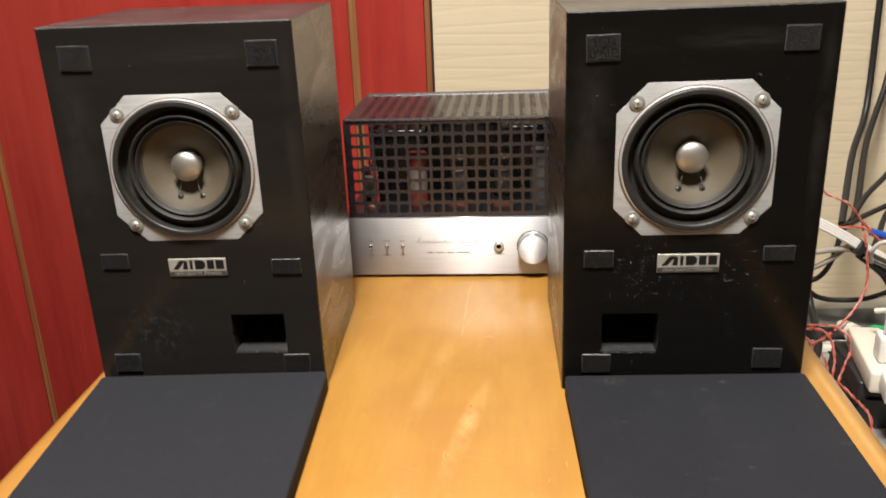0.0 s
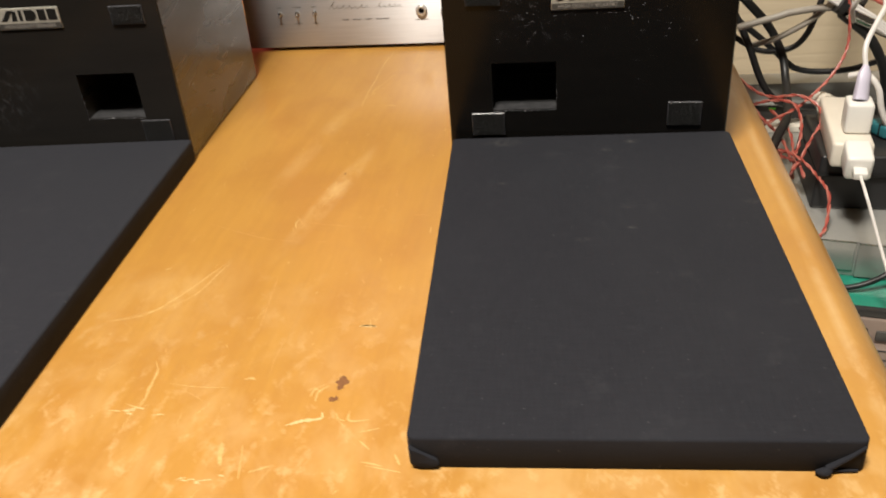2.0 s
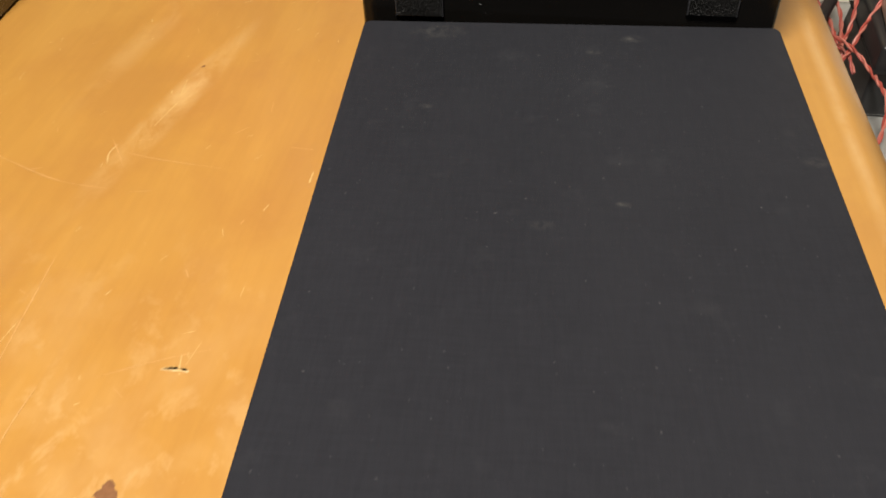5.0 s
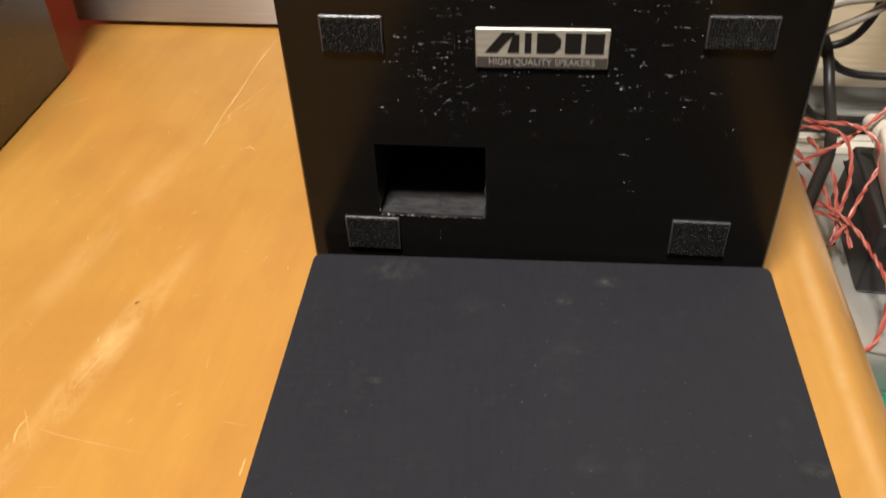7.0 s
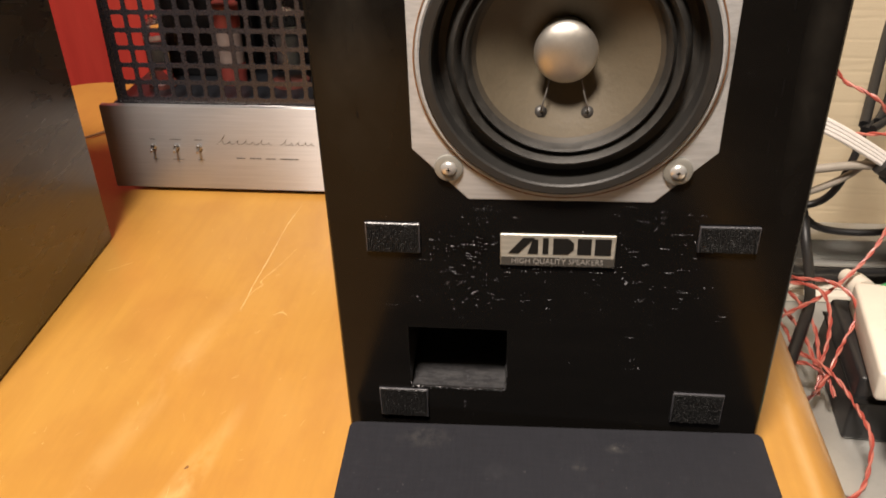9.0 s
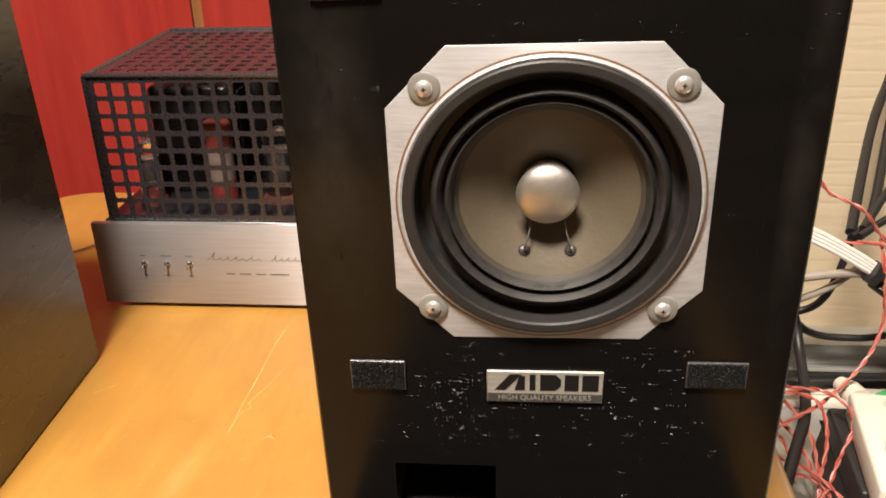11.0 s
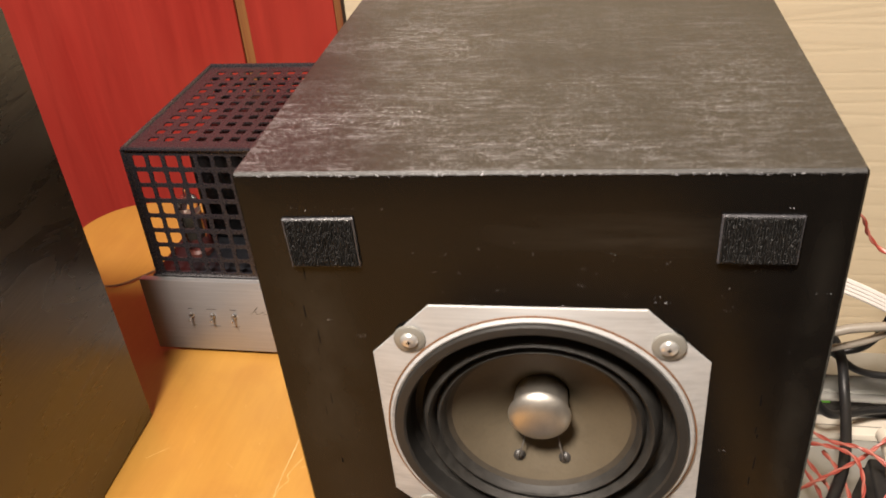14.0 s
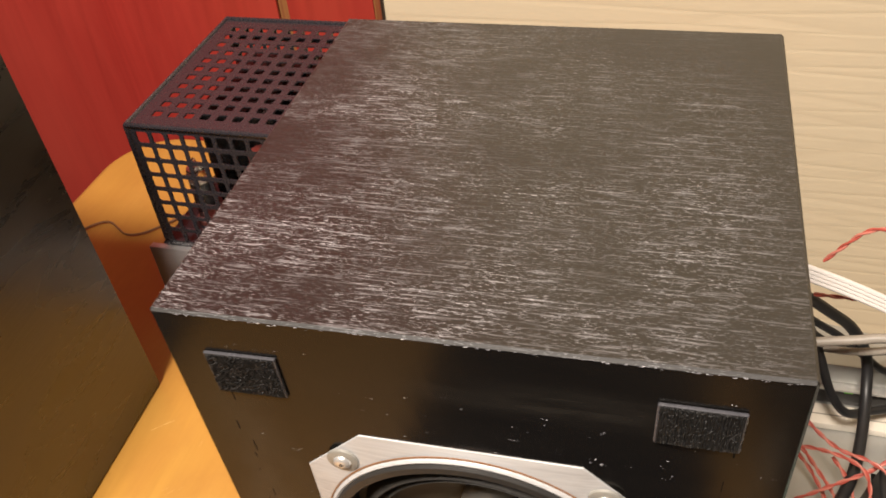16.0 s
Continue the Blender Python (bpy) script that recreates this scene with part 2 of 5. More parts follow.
def red_wood():
    m = mat("red_stained_wood", (0.28, 0.018, 0.014), 0.4, coat=0.15)
    g = noise_tex(m, coords(m, (55, 55, 3.2)), 1.0, 5, 0.6, 0.7)
    b = noise_tex(m, coords(m, (6, 6, 2)), 1.0, 4, 0.6, 0.5)
    c = mixc(m, ramp(m, g, (0.33, 0.0), (0.68, 1.0)), (0.31, 0.023, 0.018), (0.41, 0.036, 0.027))
    color_to(m, mixc(m, ramp(m, b, (0.4, 0.0), (0.75, 0.6)), c, (0.46, 0.058, 0.040)))
    rough_to(m, b, 0.3, 0.5)
    bump(m, g, 0.0004, 0.35)
    return m


def cloth(name, worn=1.0, patches=()):
    m = mat(name, (0.02, 0.02, 0.022), 0.85, spec=0.1)
    bsdf(m).inputs["Sheen Weight"].default_value = 0.02
    bsdf(m).inputs["Sheen Roughness"].default_value = 0.5
    weave = noise_tex(m, coords(m, (1500, 1500, 1500)), 1.0, 2, 0.7)
    warp = noise_tex(m, coords(m, (800, 90, 800)), 1.0, 2, 0.5)
    weft = noise_tex(m, coords(m, (90, 800, 800)), 1.0, 2, 0.5)
    spots = noise_tex(m, coords(m, (55, 55, 55)), 1.0, 4, 0.6)
    big = noise_tex(m, coords(m, (9, 6, 9)), 1.0, 4, 0.6)
    dust = noise_tex(m, coords(m, (520, 520, 520)), 1.0, 1)
    threads = mixc(m, 0.5, warp, weft)
    low, high = (0.0174, 0.0180, 0.0222), (0.0205, 0.0212, 0.0260)
    # worn is only a multiplier on both thread colours
    c = mixc(m, ramp(m, threads, (0.35, 0.0), (0.65, 1.0)), tuple(v * worn for v in low), tuple(v * worn for v in high))
    c = mixc(m, ramp(m, big, (0.45, 0.0), (0.75, 0.5)), c, (0.0265, 0.027, 0.032))
    c = mixc(m, ramp(m, spots, (0.60, 0.0), (0.80, 0.2)), c, (0.06, 0.06, 0.064))
    for x, y, r, k in patches:
        rub = mixc(m, 1.0, near_spot(m, (x, y, 0.0155), (r, 0.6 * r, 1)), ramp(m, noise_tex(m, coords(m, (260, 260, 260)), 1.0, 4, 0.7), (0.40, 0.0), (0.66, k)), "MULTIPLY")
        c = mixc(m, rub, c, (0.055, 0.053, 0.052))
    color_to(m, mixc(m, ramp(m, dust, (0.735, 0.0), (0.80, 0.32)), c, (0.13, 0.13, 0.13)))
    n = bump(m, threads, 0.0002, 0.25)
    bump(m, weave, 0.0003, 0.5, n)
    return m


def brushed(name, color, rough, scale=(14, 900, 900), metal=1.0, dark=0.80):
    m = mat(name, color, rough, metal=metal)
    f = noise_tex(m, coords(m, scale), 1.0, 3, 0.6)
    b = noise_tex(m, coords(m, (25, 25, 25)), 1.0, 3)
    wide = noise_tex(m, coords(m, tuple(v if v < 100 else v * 0.35 for v in scale)), 1.0, 3, 0.7)
    f = mixc(m, 0.5, f, wide)
    color_to(m, mixc(m, ramp(m, f, (0.36, 0.0), (0.62, 1.0)), tuple(dark * v for v in color), tuple(min(1, 1.1 * v) for v in color)))
    rough_to(m, b, rough - 0.06, rough + 0.08)
    bump(m, f, 0.00012, 0.5)
    return m


def mottled(name, color, rough, amount=0.25, scale=60, metal=0.0, relief=0.0002, coat=0.0, spec=0.5):
    """A plain stuff with slight uneven tone, at two scales."""
    m = mat(name, color, rough, metal, coat, spec)
    a = noise_tex(m, coords(m), scale, 4, 0.6)
    b = noise_tex(m, coords(m), scale * 9, 2, 0.6)
    c = mixc(m, a, tuple(v * (1 - amount) for v in color), tuple(min(1, v * (1 + amount)) for v in color))
    color_to(m, mixc(m, ramp(m, b, (0.5, 0.0), (0.8, amount)), c, tuple(v * 0.6 for v in color)))
    rough_to(m, a, max(0.02, rough - 0.08), min(1, rough + 0.1))
    if relief:
        bump(m, b, relief, 0.4)
    return m


def velcro():
    m = mat("black_hook_tape", (0.012, 0.012, 0.014), 0.5, spec=0.35)
    v = nd(m, "ShaderNodeTexVoronoi", Scale=2000.0)
    ln(m, coords(m, (1, 1, 0.8)), v.inputs["Vector"])
    color_to(m, ramp(m, v.outputs["Distance"], (0.1, 0.030), (0.45, 0.006)))
    b = nd(m, "ShaderNodeBump", Strength=1.0, Distance=0.0005)
    b.invert = True
    ln(m, v.outputs["Distance"], b.inputs["Height"])
    ln(m, b.outputs["Normal"], bsdf(m).inputs["Normal"])
    return m


def dusty_ledge():
    """Black wood with a frosting of pale dust, thickest in streaks across it."""
    m = mat("dusty_black_wood", (0.02, 0.02, 0.02), 0.6)
    a = noise_tex(m, coords(m, (140, 420, 140)), 1.0, 5, 0.7)
    b = noise_tex(m, coords(m, (900, 900, 900)), 1.0, 2, 0.6)
    c = mixc(m, ramp(m, a, (0.36, 0.0), (0.70, 1.0)), (0.014, 0.014, 0.016), (0.050, 0.0495, 0.051))
    color_to(m, mixc(m, ramp(m, b, (0.60, 0.0), (0.72, 0.5)), c, (0.11, 0.11, 0.12)))
    bump(m, a, 0.0004, 0.5)
    return m


def bare_pore():
    """Chips down to pale filler, some whiter than others."""
    m = mat("white_bare_pore", (0.4, 0.4, 0.42), 0.5)
    geo = nd(m, "ShaderNodeNewGeometry")
    color_to(m, ramp(m, geo.outputs["Random Per Island"], (0.0, (0.13, 0.13, 0.145)), (0.60, (0.33, 0.33, 0.36)), (1.0, (0.80, 0.80, 0.85))))
    return m


def groove_wood():
    """Dull ochre-brown wood in the door's grooves, with streaks along it."""
    m = mat("worn_ochre_groove", (0.27, 0.10, 0.035), 0.55)
    g = noise_tex(m, coords(m, (260, 260, 3)), 1.0, 4, 0.6)
    b = noise_tex(m, coords(m, (20, 20, 9)), 1.0, 3)
    c = mixc(m, ramp(m, g, (0.35, 0.0), (0.65, 1.0)), (0.20, 0.048, 0.020), (0.33, 0.155, 0.048))
    color_to(m, mixc(m, ramp(m, b, (0.45, 0.0), (0.7, 0.6)), c, (0.22, 0.10, 0.035)))
    bump(m, g, 0.0006, 0.4)
    return m


def glass(name, color=(1, 1, 1), rough=0.02):
    m = mat(name, color, rough)
    bsdf(m).inputs["Transmission Weight"].default_value = 1.0
    bsdf(m).inputs["IOR"].default_value = 1.45
    return m


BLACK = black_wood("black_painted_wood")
# copy for the other speaker: base colour multiplied by 2.7, with dust smears
LIGHTERBLACK = black_wood("lighter_black_painted_wood", 2.7, True)
TABLE = table_wood()
PAPER = wallpaper()
RED = red_wood()
GOLD = groove_wood()
CLOTH = cloth("black_grille_cloth", 1.0, ((-0.056, -0.0095, 0.014, 0.6), (0.0266, -0.013, 0.006, 0.9), (0.0102, -0.025, 0.004, 0.8), (0.084, -0.098, 0.006, 0.7), (-0.055, -0.069, 0.004, 0.8), (-0.011, -0.137, 0.005, 0.6), (0.016, -0.125, 0.003, 1.0)))
# lighter copy for the second grille, thread colours times 1.3
LIGHTERCLOTH = cloth("lighter_black_grille_cloth", 1.3)
ALU = brushed("brushed_aluminium", (0.50, 0.505, 0.51), 0.5, (14, 1300, 1300), metal=0.25, dark=0.84)
SATIN = brushed("satin_silver_panel", (0.56, 0.555, 0.565), 0.46, (20, 1400, 1400), metal=0.72, dark=0.95)
bsdf(SATIN).inputs["Anisotropic"].default_value = 0.95
bsdf(SATIN).inputs["Anisotropic Rotation"].default_value = 0.25
CAP = mottled("spun_aluminium", (0.66, 0.635, 0.585), 0.43, 0.16, 110, metal=0.95, relief=0.0001)
STEEL = mottled("screw_steel", (0.74, 0.74, 0.73), 0.3, 0.2, 120, metal=0.7)
WASHER = mottled("pale_cup_washer", (0.27, 0.265, 0.24), 0.35, 0.15, 200, metal=0.2)
COPPER = mottled("brown_lacquer_line", (0.20, 0.10, 0.05), 0.4, 0.3, 90)
RUBBER = mottled("black_rubber", (0.026, 0.0245, 0.0222), 0.56, 0.85, 220, relief=0.0005)
GASKET = mottled("dark_grey_gasket", (0.023, 0.0222, 0.021), 0.48, 0.25, 160, relief=0.0002)
CONEEDGE = mottled("coated_cone_rim", (0.044, 0.036, 0.026), 0.6, 0.5, 120)
CONE = mottled("grey_paper_cone", (0.094, 0.076, 0.050), 0.6, 0.24, 70, relief=0.0003)
VELCRO = velcro()
VEDGE = mottled("clear_tape_edge", (0.060, 0.060, 0.068), 0.25, 0.3, 200)
DUSTY = dusty_ledge()
HOLE = mat("port_inside", (0.006, 0.005, 0.005), 0.8, spec=0.08)
INK = mat("dark_print", (0.010, 0.0095, 0.009), 0.55, spec=0.25)
SILVERINK = mat("silver_print", (0.55, 0.53, 0.50), 0.4, metal=0.6)
BADGE = brushed("badge_silver", (0.46, 0.44, 0.385), 0.4, (30, 1200, 1200), metal=0.35)
BADGESTRIP = mottled("badge_strip", (0.06, 0.056, 0.05), 0.45, 0.15, 200)
CAGE = mottled("black_powder_coat", (0.021, 0.0195, 0.024), 0.27, 0.2, 500, relief=0.00006, spec=0.9)
CHASSIS = mottled("dark_chassis_steel", (0.020, 0.022, 0.027), 0.3, 0.2, 80)
IRON = mottled("black_transformer_shell", (0.012, 0.012, 0.013), 0.2, 0.3, 60)
TUBEGLASS = glass("tube_glass")
PLATE = mottled("grey_tube_plate", (0.16, 0.16, 0.165), 0.45, 0.3, 100, metal=0.5)
MICA = mottled("getter_silver", (0.75, 0.74, 0.72), 0.2, 0.1, 90, metal=1.0)
SOCKET = mottled("white_ceramic", (0.62, 0.60, 0.55), 0.35, 0.1, 90)
REDPRINT = mottled("red_enamel", (0.28, 0.055, 0.045), 0.35, 0.2, 90)
SCUFF = mottled("bare_scuffed_wood", (0.575, 0.365, 0.13), 0.5, 0.25, 300)
CANBODY = mottled("pinkish_grey_print", (0.27, 0.21, 0.19), 0.35, 0.25, 200)
BROWNRED = mottled("brown_valve_base", (0.16, 0.05, 0.04), 0.4, 0.2, 90)
LEADW = mottled("dull_braided_lead", (0.16, 0.15, 0.14), 0.4, 0.3, 400, metal=0.5)
GLUE = mottled("dark_glue", (0.035, 0.033, 0.031), 0.35, 0.3, 300)
TOGGLE = mottled("dark_chrome", (0.42, 0.41, 0.40), 0.28, 0.2, 200, metal=1.0)
FLECK = bare_pore()
SCRIPT = mat("grey_print", (0.07, 0.063, 0.057), 0.5, spec=0.25)
CHIP = mottled("chipped_pale_wood", (0.63, 0.44, 0.20), 0.55, 0.2, 300)
FADED = mottled("faded_lacquer_scratch", (0.52, 0.285, 0.09), 0.5, 0.3, 300)
TRIMW = mottled("dark_brown_trim", (0.035, 0.022, 0.015), 0.45, 0.3, 60)
STAIN = mottled("brown_stain", (0.20, 0.085, 0.03), 0.5, 0.4, 400)
CREAMPAINT = mottled("cream_painted_wood", (0.62, 0.55, 0.42), 0.5, 0.08, 30)
FLOORM = mottled("brown_floor_wood", (0.05, 0.032, 0.022), 0.45, 0.3, 12)
CEIL = mottled("white_ceiling_paint", (0.75, 0.73, 0.68), 0.85, 0.04, 20)
ROOMW = mottled("beige_wall_paint", (0.12, 0.105, 0.085), 0.85, 0.06, 10)


# ---- geometry tools ----
def mesh_ob(name, bm, material, smooth=None):
    bmesh.ops.recalc_face_normals(bm, faces=bm.faces)
    me = bpy.data.meshes.new(name)
    bm.to_mesh(me)
    bm.free()
    me.materials.append(material)
    if smooth is not None:
        me.shade_smooth()
        me.set_sharp_from_angle(angle=radians(smooth))
    return new(name, me)


def part(name, bm, material, parent, label="", smooth=35):
    ob = mesh_ob(name, bm, material, smooth)
    ob.parent = parent
    return tagged(ob, label) if label else ob


def thing(name, at, label, category, group="", kind=""):
    e = new(name)
    e.empty_display_size = 0.02
    e.matrix_world = at
    return tagged(e, label, category, group, kind)


def box(x0, x1, y0, y1, z0, z1, r=0.0, seg=2, bm=None, m=None):
    one = bmesh.new()
    bmesh.ops.create_cube(one, size=1.0)
    for v in one.verts:
        v.co = Vector(((x0 + x1) / 2 + v.co.x * (x1 - x0), (y0 + y1) / 2 + v.co.y * (y1 - y0), (z0 + z1) / 2 + v.co.z * (z1 - z0)))
    if r:
        bmesh.ops.bevel(one, geom=list(one.edges), offset=r, segments=seg, profile=0.5, affect="EDGES")
    if m is not None:
        one.transform(m)
    return join(bm, one)


def join(bm, one):
    if bm is None:
        return one
    tmp = bpy.data.meshes.new("tmp")
    one.to_mesh(tmp)
    one.free()
    bm.from_mesh(tmp)
    bpy.data.meshes.remove(tmp)
    return bm


def lathe(profile, n=48, m=None, bm=None):
    """Turns (radius, height) pairs about z. A radius of 0 closes the end."""
    one = bmesh.new()
    rings = []
    for r, h in profile:
        if r < 1e-7:
            rings.append([one.verts.new((0, 0, h))])
        else:
            rings.append([one.verts.new((r * math.cos(2 * math.pi * i / n), r * math.sin(2 * math.pi * i / n), h)) for i in range(n)])
    for a, b in zip(rings, rings[1:]):
        for i in range(n):
            j = (i + 1) % n
            f = [a[i % len(a)], a[j % len(a)], b[j % len(b)], b[i % len(b)]]
            f = list(dict.fromkeys(f))
            if len(f) > 2:
                one.faces.new(f)
    if m is not None:
        one.transform(m)
    return join(bm, one)


def curve_points(ctrl, steps=8):
    """A smooth line through the control points."""
    p = [Vector(c) for c in ctrl]
    p = [2 * p[0] - p[1]] + p + [2 * p[-1] - p[-2]]
    out = []
    for i in range(1, len(p) - 2):
        for s in range(steps):
            t = s / steps
            a, b, c, d = p[i - 1:i + 3]
            out.append(0.5 * (2 * b + (c - a) * t + (2 * a - 5 * b + 4 * c - d) * t * t + (3 * b - a - 3 * c + d) * t ** 3))
    return out + [p[-2]]


def tube(line, r, n=8, bm=None, flat=1.0):
    """A round (or flattened) tube along a line of points, with closed ends."""
    bm = bm or bmesh.new()
    rings, up = [], None
    for i, p in enumerate(line):
        d = (line[min(i + 1, len(line) - 1)] - line[max(i - 1, 0)]).normalized()
        if up is None:
            up = d.orthogonal().normalized() if abs(d.z) > 0.9 else Vector((0, 0, 1))
        up = (up - d * up.dot(d)).normalized()
        side = d.cross(up)
        rr = r(i / (len(line) - 1)) if callable(r) else r
        rings.append([bm.verts.new(p + rr * (math.cos(2 * math.pi * k / n) * side * flat + math.sin(2 * math.pi * k / n) * up)) for k in range(n)])
    for a, b in zip(rings, rings[1:]):
        for k in range(n):
            bm.faces.new((a[k], a[(k + 1) % n], b[(k + 1) % n], b[k]))
    bm.faces.new(rings[0])
    bm.faces.new(rings[-1])
    return bm


def prism(pts, y0, y1, bm=None):
    """A flat outline in x and z, drawn out from y0 to y1."""
    bm = bm or bmesh.new()
    a = [bm.verts.new((x, y0, z)) for x, z in pts]
    b = [bm.verts.new((x, y1, z)) for x, z in pts]
    bm.faces.new(a)
    bm.faces.new(b)
    for i in range(len(pts)):
        j = (i + 1) % len(pts)
        bm.faces.new((a[i], a[j], b[j], b[i]))
    return bm


# ---- the room ----
WALL_Y, FLOOR_Z, CEIL_Z = 0.575, -0.72, 1.70
EDGE_X = -0.237  # where the red door meets the papered wall


def setting(name, bm, material, label, category, smooth=None):
    return tagged(mesh_ob(name, bm, material, smooth), label, category, kind="structure")


setting("floor", box(-2.2, 1.8, -2.6, 0.8, FLOOR_Z - 0.05, FLOOR_Z), FLOORM, "brown wooden floor of the room", "floor")
setting("ceiling", box(-2.2, 1.8, -2.6, 0.8, CEIL_Z, CEIL_Z + 0.05), CEIL, "plain white painted ceiling", "ceiling")
setting("wall_back", box(EDGE_X + 0.006, 1.7, WALL_Y, WALL_Y + 0.08, FLOOR_Z, CEIL_Z), PAPER, "cream wallpaper with fine horizontal relief", "wall")
setting("wall_left", box(-2.2, -2.1, -2.6, WALL_Y + 0.08, FLOOR_Z, CEIL_Z), ROOMW, "plain beige painted wall", "wall")
setting("wall_right", box(1.7, 1.8, -2.6, WALL_Y + 0.08, FLOOR_Z, CEIL_Z), ROOMW, "plain beige painted wall", "wall")
setting("wall_front", box(-2.1, 1.7, -2.6, -2.5, FLOOR_Z, CEIL_Z), ROOMW, "plain beige painted wall", "wall")
setting("trim", box(EDGE_X + 0.003, EDGE_X + 0.006, WALL_Y - 0.003, WALL_Y + 0.08, FLOOR_Z, CEIL_Z, 0.0008), TRIMW, "thin dark trim beside the red door", "trim")

# the red door: boards with worn gold grooves between them
door = tagged(mesh_ob("door_1", box(-2.1, EDGE_X + 0.003, WALL_Y + 0.005, WALL_Y + 0.08, FLOOR_Z, CEIL_Z), GOLD), "red stained wooden door with worn vertical grooves", "door", kind="structure")
setting("door_jamb", box(EDGE_X - 0.0045, EDGE_X + 0.003, WALL_Y - 0.001, WALL_Y + 0.005, FLOOR_Z, CEIL_Z, 0.0008), GOLD, "narrow ochre-brown wooden strip beside the red door", "trim")
grooves = [EDGE_X - 0.0045, -0.338, -0.867, -1.39, -1.92, -2.1]
for b, a in zip(grooves, grooves[1:]):
    part("door_panel", box(a + 0.0055, b - (0.0055 if b < EDGE_X - 0.01 else 0.0005), WALL_Y, WALL_Y + 0.005, FLOOR_Z, CEIL_Z, 0.0018, 2), RED, door)

# the lamp on the ceiling
cl = thing("ceiling_light", pose(LAMP.x, LAMP.y, CEIL_Z), "round white ceiling lamp giving warm light", "ceiling light")
part("base", lathe([(0, 0), (0.2, 0), (0.2, -0.006), (0.185, -0.012), (0, -0.012)], 40), CEIL, cl)


# ---- the table ----
def rounded_ring(x0, x1, y0, y1, r, n=10):
    pts = []
    for cx, cy, a0 in ((x1 - r, y1 - r, 0), (x0 + r, y1 - r, 90), (x0 + r, y0 + r, 180), (x1 - r, y0 + r, 270)):
        for i in range(n + 1):
            a = radians(a0 + 90 * i / n)
            pts.append((cx + r * math.cos(a), cy + r * math.sin(a)))
    return pts


def slab(x0, x1, y0, y1, z0, z1, corner, nose, n=10, k=8, ridge=False):
    """A board with rounded corners and a half-round edge towards the top."""
    bm = bmesh.new()
    levels = [(nose * (1 - math.cos(radians(90 * i / k))), z1 - nose * (1 - math.sin(radians(90 * i / k)))) for i in range(k, -1, -1)]
    if ridge:   # a slanting rounded nosing that meets the flat top in a soft ridge
        r = nose / (1 - math.cos(radians(68)))
        levels = [(r * (1 - math.cos(radians(a))), z1 - r * (math.sin(radians(68)) - math.sin(radians(a)))) for a in (68, 65, 60, 52, 44, 36, 28, 20, 10, 0)]
        levels = [(levels[0][0] + 0.0016, z1)] + [(levels[0][0] + 0.0004, z1 - 0.0002)] + levels[1:]
    levels += [(nose * 0.25 * i, z0 + (0.002 if ridge else nose * 0.4) * (1 - i)) for i in (0, 1)]
    rings = []
    for inset, z in levels:
        rings.append([bm.verts.new((x, y, z)) for x, y in rounded_ring(x0 + inset, x1 - inset, y0 + inset, y1 - inset, max(0.0005, corner - inset), n)])
    for a, b in zip(rings, rings[1:]):
        for i in range(len(a)):
            j = (i + 1) % len(a)
            bm.faces.new((a[i], a[j], b[j], b[i]))
    bm.faces.new(rings[0])
    bm.faces.new(rings[-1])
    return bm


TX0, TX1, TY0, TY1 = -0.490, 0.1355, -0.46, 0.488
table = thing("table", pose(0, 0, 0), "honey-coloured lacquered wooden table with scratches and rounded edges", "table")
top = part("tabletop", slab(TX0, TX1, TY0, TY1, -0.034, 0.0, 0.075, 0.019, 12, 10, True), TABLE, table)
for lx in (TX0 + 0.06, TX1 - 0.06):
    for ly in (TY0 + 0.06, TY1 - 0.06):
        part("leg", box(lx - 0.02, lx + 0.02, ly - 0.02, ly + 0.02, FLOOR_Z, -0.0335, 0.004), TABLE, table)


# ---- loudspeakers ----
SW, SH, SD = 0.09, 0.287, 0.170   # half width, height, depth
LEAN_Y = 0.039                    # the front leans forward
DZ = 0.1832                       # height of the driver's centre


TWIST = {"y": 0.12, "z": 0.006, "skew": -0.02, "skew_up": 0.0}   # the old box is a little out of true


def lean(bm):
    for v in bm.verts:
        x, z = v.co.x, v.co.z
        v.co.y += 0.004 - LEAN_Y * z + TWIST["y"] * x * (z - 0.1)
        v.co.z += TWIST["z"] * x * min(1.0, z / 0.05)
    return bm


def turned(profile, cx, cz, n=64):
    """Turned about the driver's axis: (radius, how far it stands out of the front)."""
    return lean(lathe(profile, n, Matrix.Translation((cx, 0, cz)) @ Matrix.Rotation(radians(90), 4, "X")))


